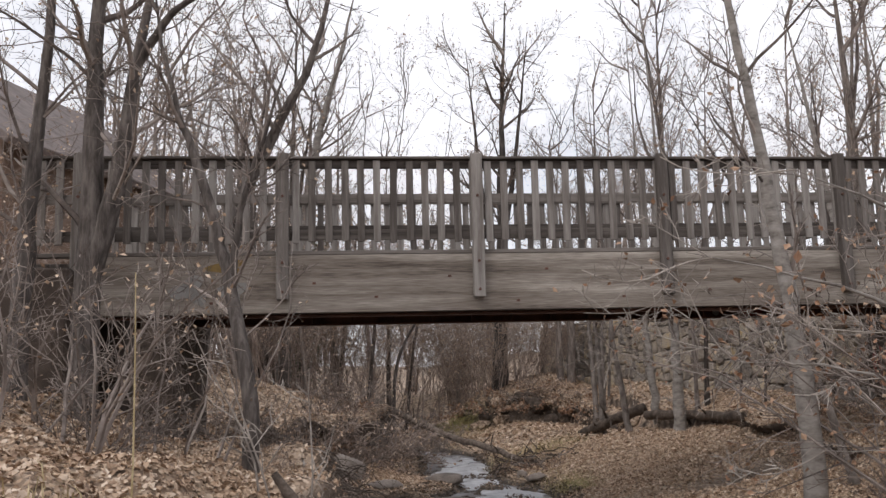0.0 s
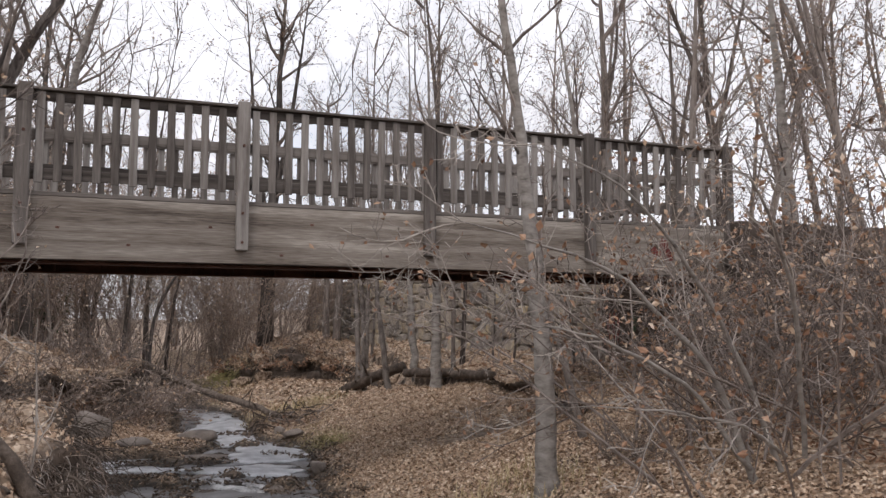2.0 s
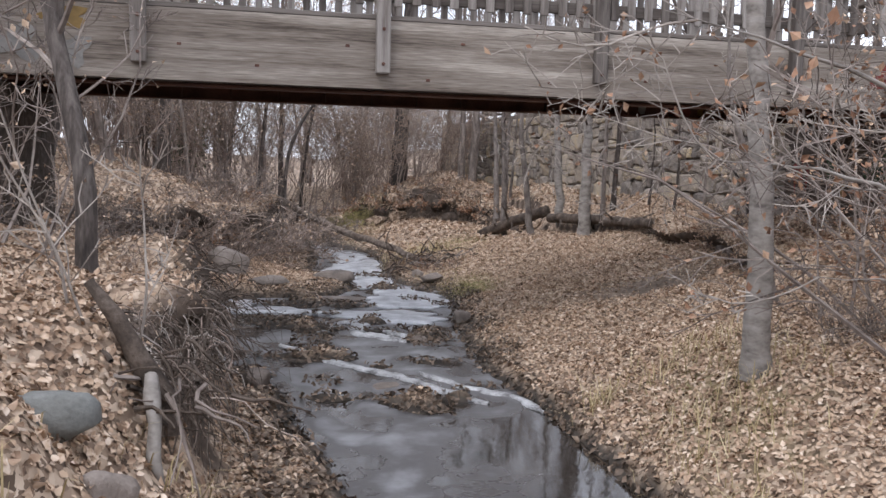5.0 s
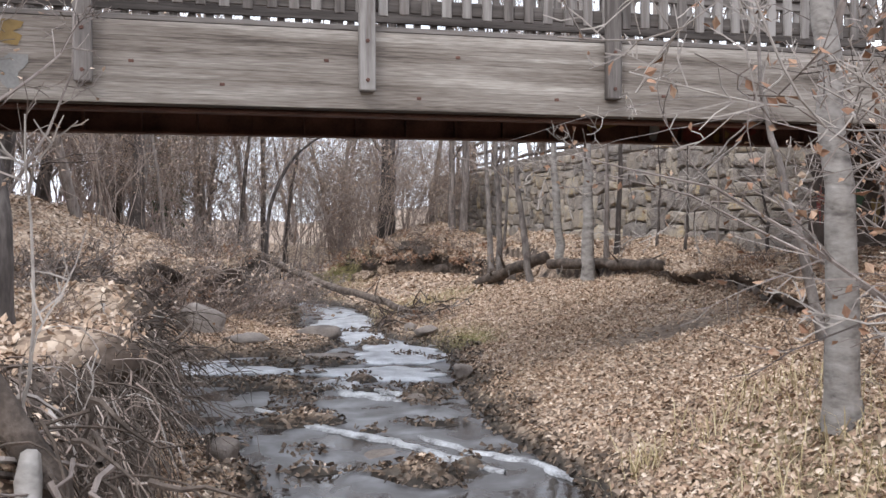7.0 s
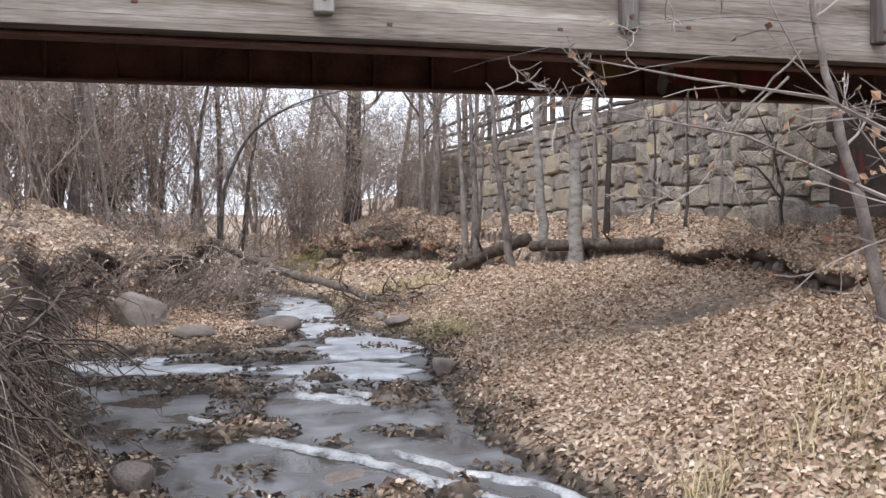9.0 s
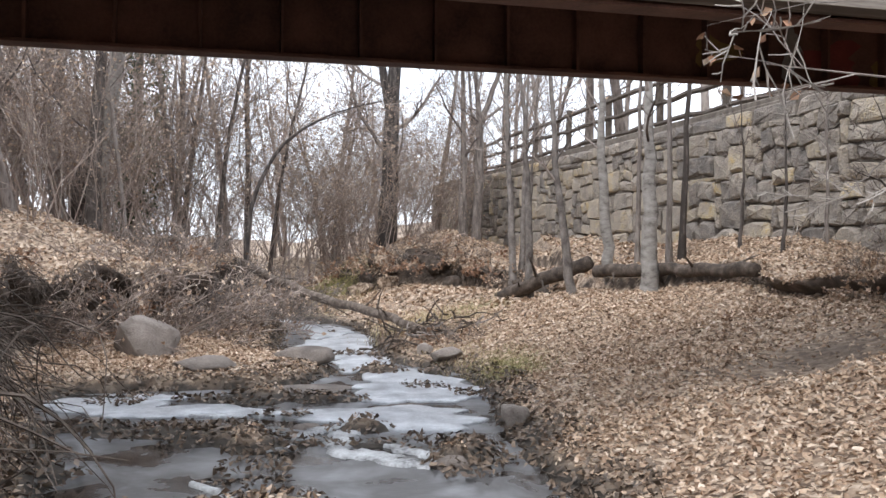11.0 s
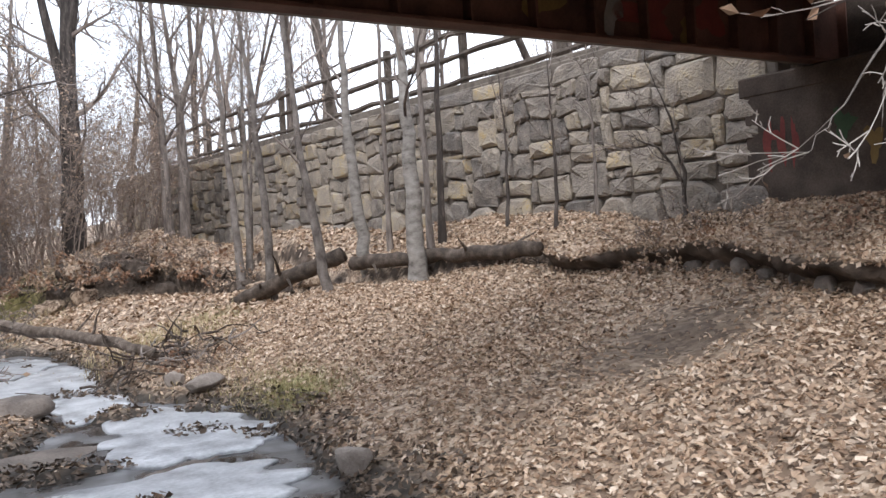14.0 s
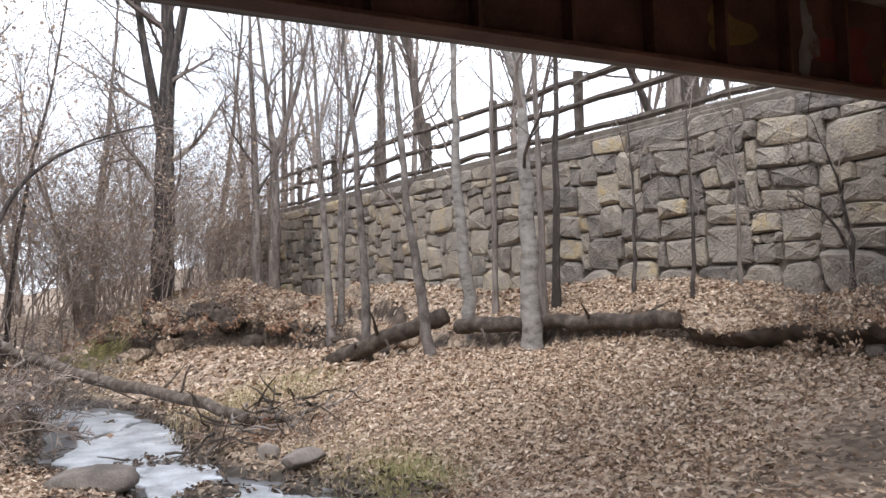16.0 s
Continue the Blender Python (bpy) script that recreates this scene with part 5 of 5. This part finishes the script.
def bank_lip(y0, y1, seed, strands):
    """The sod that overhangs the washed-out bank, with leaves on it and roots hanging from it."""
    gen = np.random.default_rng(seed)
    ys = np.arange(y0, y1, 0.07)
    foot = np.interp(ys, ROW, LEFT_FOOT)
    grow = step(ys, y0, y0 + 0.6) * (1 - step(ys, y1 - 0.6, y1))
    top = land(foot - 0.65, ys)
    rows = []
    for e, dz, wild in ((1.0, None, 0.0), (0.62, 0.015, 0.02), (0.3, 0.02, 0.05), (0.06, -0.03, 0.08), (-0.04, -0.13, 0.09), (0.02, -0.24, 0.08), (0.22, -0.33, 0.07), (0.55, -0.42, 0.03)):
        out = wild * np.array([float(rough(y, 10 * e, 0.22, seed) + rough(y, 10 * e, 0.7, seed + 1)) for y in ys])
        ee = e + (1 - grow) * 0.45 + out
        if dz is None:
            z = land(foot - ee, ys) - 0.05
        else:
            z = top + dz + 0.6 * out
        rows.append(np.stack([foot - ee, ys, z], 1))
    verts = np.concatenate(rows)
    n = len(ys)
    faces = [(j * n + i, (j + 1) * n + i, (j + 1) * n + i + 1, j * n + i + 1) for j in range(len(rows) - 1) for i in range(n - 1)]
    me = mesh_of("overhanging_bank", verts, faces, True)
    att = me.attributes.new("bare", "FLOAT", "POINT")
    att.data.foreach_set("value", np.repeat([0, 0, 0, 0.7, 1, 1, 1, 1], n).astype(np.float32))
    lip = tagged(part("overhanging_bank", me, GROUND), "undercut lip of dark soil and dead leaves over the creek", "bank", kind="structure")
    leaves = Limbs()
    for _ in range(int(260 * (y1 - y0))):
        i, f = int(gen.integers(n)), gen.uniform(0.6, 3.6)
        j = min(int(f), len(rows) - 2)
        p = rows[j][i] + (f - j) * (rows[j + 1][i] - rows[j][i])
        leaves.leaf(p + (0, gen.uniform(-0.04, 0.04), 0.01), gen.uniform(0.04, 0.075), gen)
    part("leaves", leaves.shape(), LEAF, lip)
    roots = Limbs()
    for k in range(strands):
        i = int(gen.integers(4, n - 4))
        p0 = rows[int(gen.integers(3, 6))][i]
        fine = gen.random() < 0.75
        p = wander(p0 + (0.02, 0, 0), (gen.uniform(0.1, 0.9), gen.normal(0, 0.7), gen.uniform(-0.5, 0.25)), gen.uniform(0.25, 0.95), gen, 7, 0.3, -0.2)
        p[:, 2] = np.maximum(p[:, 2], land(p[:, 0], p[:, 1]) - 0.02)
        r = gen.uniform(0.002, 0.005) if fine else gen.uniform(0.005, 0.01)
        roots.tube(p, np.linspace(r, 0.002, 8), 3)
    tagged(part("hanging_roots", roots.shape(), DEADWOOD), "tangled dark brown roots and dead stalks hanging from the cut bank", "roots", kind="stuff")


bank_lip(6.8, 12.8, 5, 380)
bank_lip(15.2, 23.4, 6, 330)

# the washed-out edge of the terrace, from the log's end to the bridge
gen = np.random.default_rng(31)
ey = np.linspace(17.0, 12.2, 80)
ex = np.interp(ey, EDGE_Y, EDGE_X)
grow = step(ey, 12.2, 12.9) * (1 - step(ey, 16.7, 17.0))
low_ground, top_ground = land(ex - 0.3, ey), land(ex + 0.25, ey)
rows = []
for o, share, wild in ((0.9, None, 0.0), (0.45, None, 0.02), (0.1, 1.05, 0.03), (-0.14, 0.98, 0.08), (-0.22, 0.78, 0.09), (-0.15, 0.62, 0.08), (0.0, 0.3, 0.04), (0.06, -0.4, 0.0)):
    bent = wild * (rough(ey, 0 * ey + 9 * o, 0.3, 33) + 0.6 * rough(ey, 0 * ey + 7 * o, 0.12, 34))
    px = ex + np.where(o < 0, o * grow, o) + bent
    pz = land(px, ey) + 0.012 if share is None else low_ground + (top_ground - low_ground) * share + 0.4 * bent
    rows.append(np.stack([px, ey, pz], 1))
m = len(ey)
faces = [(j * m + i, (j + 1) * m + i, (j + 1) * m + i + 1, j * m + i + 1) for j in range(len(rows) - 1) for i in range(m - 1)]
me = mesh_of("terrace_edge", np.concatenate(rows), faces, True)
att = me.attributes.new("bare", "FLOAT", "POINT")
att.data.foreach_set("value", np.repeat([0, 0, 0, 0.3, 0.9, 1, 1, 1], m).astype(np.float32))
edge_lip = tagged(part("terrace_edge", me, GROUND), "washed-out edge of dark soil under dead leaves", "bank", kind="structure")
li = Limbs()
for _ in range(3000):
    i, g = int(gen.integers(m)), gen.uniform(0.2, 4.0)
    j = int(g)
    p = rows[j][i] + (g - j) * (rows[j + 1][i] - rows[j][i])
    li.leaf(p + (gen.uniform(-0.04, 0.04), gen.uniform(-0.04, 0.04), 0.015), gen.uniform(0.035, 0.065), gen)
part("leaves", li.shape(), LEAF, edge_lip)


def root_tangle(name, label, spots, seed, mat, length, down, thin):
    """Strands that spring from given places and hang or sprawl from them."""
    gen = np.random.default_rng(seed)
    li = Limbs()
    for p, way in spots:
        way = np.array(way, float) + gen.normal(0, 0.55, 3)
        q = wander(p, way, length * gen.uniform(0.4, 1.2), gen, 7, 0.28, -down)
        q[:, 2] = np.maximum(q[:, 2], land(q[:, 0], q[:, 1]) + 0.005)
        r = thin * gen.uniform(0.6, 1.8) * (3.5 if gen.random() < 0.06 else 1)
        li.tube(q, np.linspace(r, 0.4 * r, 8), 3)
    return tagged(part(name, li.shape(), mat), label, "roots", kind="stuff")


# dead grass and roots that hang over the near cut bank
gen = np.random.default_rng(71)
for mat, n, label in ((BRUSH, 420, "dry tan grass stalks and fine roots over the cut bank"), (DEADWOOD, 1250, "dark matted roots over the cut bank"), (SILVER, 160, "grey dead stalks sprawling over the cut bank")):
    spots = []
    for _ in range(n):
        y = gen.uniform(5.7, 10.2)
        x = float(np.interp(y, ROW, LEFT_FOOT)) - gen.uniform(-0.05, 0.7)
        top = rest(float(np.interp(y, ROW, LEFT_FOOT)) - 0.7, y)
        spots.append(((x, y, top - gen.uniform(-0.03, 0.45)), (gen.uniform(0.3, 1.0), gen.normal(-0.2, 0.5), gen.uniform(-0.5, 0.4))))
    root_tangle("hanging_roots", label, spots, n, mat, 0.5, 0.3, 0.0028)
# the same over the far cut bank, with clods of root-bound soil
spots = []
for _ in range(700):
    x = gen.uniform(-2.3, 2.6)
    y = float(np.interp(x, CUT_X, CUT_Y)) + gen.uniform(-0.1, 0.7)
    spots.append(((x, y, rest(x, y) + gen.uniform(-0.1, 0.2)), (gen.normal(-0.1, 0.6), -0.6, gen.uniform(-0.3, 0.6))))
root_tangle("hanging_roots", "dark tangled roots washed out of the far bank", spots, 75, DEADWOOD, 0.55, 0.22, 0.006)
for k in range(26):
    x = float(gen.uniform(-2.2, 2.6))
    y = float(np.interp(x, CUT_X, CUT_Y)) + float(gen.uniform(-0.15, 0.9))
    size = float(gen.uniform(0.14, 0.34))
    stone("soil_clod", x, y, size * 1.2, size, size * 0.8, 300 + k, "dark clod of root-bound soil slumped from the bank", "clod", 0.25, 40 * k, GROUND if k % 2 else DEADWOOD, "clods below the cut bank")


# ---- leaf litter, grass ----
def litter(name, n, xr, yr, keep, size, mat, label, seed, plain=False):
    gen = np.random.default_rng(seed)
    x, y = gen.uniform(*xr, n), gen.uniform(*yr, n)
    ok = keep(x, y, gen)
    x, y = x[ok], y[ok]
    z = np.maximum(land(x, y), 0.012)
    gxs, gys = (land(x + 0.06, y) - land(x - 0.06, y)) / 0.12, (land(x, y + 0.06) - land(x, y - 0.06)) / 0.12
    normal = np.stack([-gxs, -gys, np.ones_like(z)], 1) + gen.normal(0, 0.5, (len(x), 3))
    normal /= np.linalg.norm(normal, axis=1)[:, None]
    q = gen.uniform(0, 6.28, len(x))
    a = np.stack([np.cos(q), np.sin(q), 0 * q], 1)
    a -= normal * (a * normal).sum(1)[:, None]
    a /= np.linalg.norm(a, axis=1)[:, None]
    b = np.cross(normal, a)
    s = (size * gen.uniform(0.6, 1.35, len(x)))[:, None]
    c = np.stack([x, y, z + gen.uniform(0.004, 0.03, len(x))], 1)
    curl = gen.uniform(-0.2, 0.5, len(x))[:, None]
    w = gen.uniform(0.22, 0.42, len(x))[:, None]
    skew = gen.uniform(-0.12, 0.12, len(x))[:, None]
    tipup = gen.uniform(-0.2, 0.45, len(x))[:, None]
    v = np.stack([
        c - 0.5 * s * a + curl * 0.3 * s * normal,
        c - (0.2 + skew) * s * a + w * s * b + curl * s * normal,
        c + (0.2 + skew) * s * a + 0.85 * w * s * b + 1.1 * curl * s * normal,
        c + 0.55 * s * a + tipup * s * normal,
        c + (0.22 - skew) * s * a - 0.85 * w * s * b + 0.9 * curl * s * normal,
        c - (0.18 - skew) * s * a - w * s * b + curl * s * normal], 1).reshape(-1, 3)
    i = 6 * np.arange(len(x))[:, None]
    f = np.concatenate([i + [0, 3, 1], i + [1, 3, 2], i + [0, 5, 3], i + [5, 4, 3]], 1).reshape(-1, 3)
    if plain:
        v = v.reshape(-1, 6, 3)[:, [0, 1, 3, 4]].reshape(-1, 3)
        i = 4 * np.arange(len(x))[:, None]
        f = np.concatenate([i + [0, 2, 1], i + [0, 3, 2]], 1).reshape(-1, 3)
    me = bpy.data.meshes.new(name)
    me.vertices.add(len(v))
    me.vertices.foreach_set("co", v.reshape(-1))
    me.loops.add(f.size)
    me.loops.foreach_set("vertex_index", f.reshape(-1))
    me.polygons.add(len(f))
    me.polygons.foreach_set("loop_start", np.arange(len(f)) * 3)
    me.polygons.foreach_set("loop_total", np.full(len(f), 3))
    me.update()
    me.validate()
    return tagged(part(name, me, mat), label, "leaves", kind="stuff")


def dry(x, y, gen):
    z = land(x, y)
    bare = np.exp(-(((x - 3.4) / 1.0) ** 2 + ((y - 13.3) / 0.9) ** 2))
    green = np.exp(-(((x - 0.95) / 0.45) ** 2 + ((y - 15.9) / 0.7) ** 2))
    face = (np.interp(y, ROW, LEFT_FOOT) - x > 0.0) & (np.interp(y, ROW, LEFT_FOOT) - x < 0.5)
    steep = np.hypot(land(x + 0.08, y) - land(x - 0.08, y), land(x, y + 0.08) - land(x, y - 0.08)) / 0.16
    patchy = 0.72 + 0.4 * rough(x, y, 1.3, 60)
    bare = bare + 0.9 * ((y > 20.5) & (np.abs(bank_behind(x, y) - 0.25) < 0.3) & (x < 2.7))
    inside = (x < 5.95 - 0.24 * (y - 15.4)) | (y < 15.2)
    return (z > 0.03) & inside & (gen.random(len(x)) < np.clip(patchy - 0.8 * bare - 0.7 * green - 0.75 * face * (y > 5.5) - 0.7 * step(steep, 0.9, 1.4) * ((x > 0.9) | (y > 6.6)), 0.04, 1) * step(z, 0.02, 0.2))


litter("leaf_litter", 240000, (-5, 7.0), (9.5, 20.5), dry, 0.044, LEAF, "thick litter of dry tan and brown leaves", 1, True)
litter("leaf_litter", 150000, (-3.2, 5.2), (0.5, 9.7), dry, 0.037, LEAF, "dry tan leaves covering the near banks", 2)
litter("leaf_litter", 26000, (5.2, 9.0), (2.0, 14.0), dry, 0.06, RUST, "brown leaves on the slope under the shrubs", 6, True)
litter("leaf_litter", 9000, (-5.0, -3.2), (3.0, 9.7), dry, 0.06, LEAF, "brown leaves on the slope by the bridge", 8, True)
litter("leaf_litter", 50000, (-10, 6.0), (20.5, 32), dry, 0.09, LEAF, "dry brown leaves on the far banks", 3, True)
litter("leaf_litter", 9000, (-9, -4.5), (5, 20.5), dry, 0.1, LEAF, "dry brown leaves on the upper bank", 4, True)


def wet_edge(x, y, gen):
    z = land(x, y)
    lw, rw = np.interp(y, ROW, LEFT_WATER), np.interp(y, ROW, RIGHT_WATER)
    rim = (z > -0.03) & (z < 0.15) & (gen.random(len(x)) < 0.5)
    drift = (rough(x, y, 0.55, 70) > 0.5) & (x > lw) & (x < rw) & (y > 8.8) & (gen.random(len(x)) < 0.45)
    return rim | drift


DARKLEAF = surface("wet_dark_leaf", [(0.1, (0.03, 0.022, 0.016)), (0.5, (0.12, 0.085, 0.06)), (0.9, (0.3, 0.225, 0.165))], (9, 9, 9), 30, 0.5, 0, vary="island")
litter("wet_leaves", 100000, (-4.5, 3), (5, 23), wet_edge, 0.06, DARKLEAF, "wet dark leaves and twigs along the waterline", 5, True)


def tufts(name, spots, mat, label, seed, tall_blade):
    gen = np.random.default_rng(seed)
    verts, faces = [], []
    for x, y, r, n in spots:
        for _ in range(n):
            px, py = x + gen.normal(0, r), y + gen.normal(0, r)
            h = tall_blade * gen.uniform(0.4, 1.1)
            q = gen.uniform(0, 6.28)
            side, lean = np.array([math.cos(q), math.sin(q), 0]) * 0.004, np.array([math.cos(q + 1.5 + gen.normal(0, 0.5)), math.sin(q + 1.5), 0]) * h * gen.uniform(0.3, 1.1)
            p = np.array([px, py, rest(px, py) - 0.01])
            i = len(verts)
            mid = p + lean * 0.35 + np.array([0, 0, h * 0.6])
            tip = p + lean + np.array([0, 0, h * 0.75])
            verts += [p - side, p + side, mid + side * 0.8, mid - side * 0.8, tip]
            faces += [(i, i + 1, i + 2, i + 3), (i + 3, i + 2, i + 4)]
    return tagged(part(name, (verts, faces), mat), label, "grass", kind="stuff")


tufts("dry_grass", [(2.55, 7.2, 0.3, 130), (2.9, 8.0, 0.35, 150), (2.4, 8.8, 0.2, 60), (2.2, 6.2, 0.25, 200), (3.1, 9.0, 0.25, 80), (-0.9, 3.6, 0.25, 260), (-0.3, 5.2, 0.15, 90), (1.9, 8.6, 0.1, 60), (2.6, 5.0, 0.3, 200), (0.2, 20.5, 0.6, 400), (-0.2, 19.8, 0.4, 200), (-2.5, 26.5, 0.6, 400)], STRAW, "tufts of dry straw-coloured grass on the bank", 1, 0.3)
tufts("dry_grass", [(0.95, 15.9, 0.3, 420), (0.7, 16.6, 0.25, 300), (0.5, 17.3, 0.3, 200), (0.4, 20.4, 0.5, 300)], STRAW, "short faded grass beside the creek", 7, 0.1)
tufts("green_grass", [(0.95, 15.8, 0.3, 420), (0.75, 16.5, 0.25, 180), (2.5, 8.2, 0.3, 140), (0.4, 20.8, 0.5, 260), (-2.6, 27.5, 0.6, 300)], GREEN, "short tufts of winter-green grass", 2, 0.1)
stalk = Limbs()
stalk.tube(wander((0, 0, 0), (0.02, 0, 1), 1.25, np.random.default_rng(2), 6, 0.02), np.linspace(0.006, 0.003, 7), 4)
tagged(part("dry_stalk", stalk.shape(), STRAW, place=Matrix.Translation((-1.55, 4.6, rest(-1.55, 4.6)))), "single tall straw-coloured dead stalk", "stalk")

# ---- house beyond the trees ----
house = tagged(new("house"), "brown two-storey house with a sloping roof behind trees", "house")
house.matrix_basis = Matrix.Translation((-13.5, 19, 0)) @ Matrix.Rotation(radians(-6), 4, "Z")
part("wall", box(-3.6, 3.6, -3, 4, 2.4, 7.2, 0.03), SIDING, house)
gable = bmesh.new()
gv = [gable.verts.new(p) for p in ((-3.6, -2.98, 7.2), (3.6, -2.98, 7.2), (0, -2.98, 9.9), (-3.6, 3.98, 7.2), (3.6, 3.98, 7.2), (0, 3.98, 9.9))]
for q in ((0, 1, 2), (5, 4, 3), (0, 3, 4, 1), (1, 4, 5, 2), (2, 5, 3, 0)):
    gable.faces.new([gv[i] for i in q])
part("gable", gable, SIDING, house)
for s in (-1, 1):
    part("roof", box(-2.6, 2.6, -3.5, 4.5, -0.09, 0.09, 0.02), SHINGLE, house, place=Matrix.Translation((s * 2.05, 0, 8.55)) @ Matrix.Rotation(s * radians(36.9), 4, "Y"))
for x in (-1.8, 1.6):
    win = part("window", box(x - 0.5, x + 0.5, -3.06, -2.99, 5.0, 6.3, 0.01), CONCRETE, house)
    part("pane", box(x - 0.42, x + 0.42, -3.08, -3.05, 5.08, 6.22, 0.005), STEEL, win)
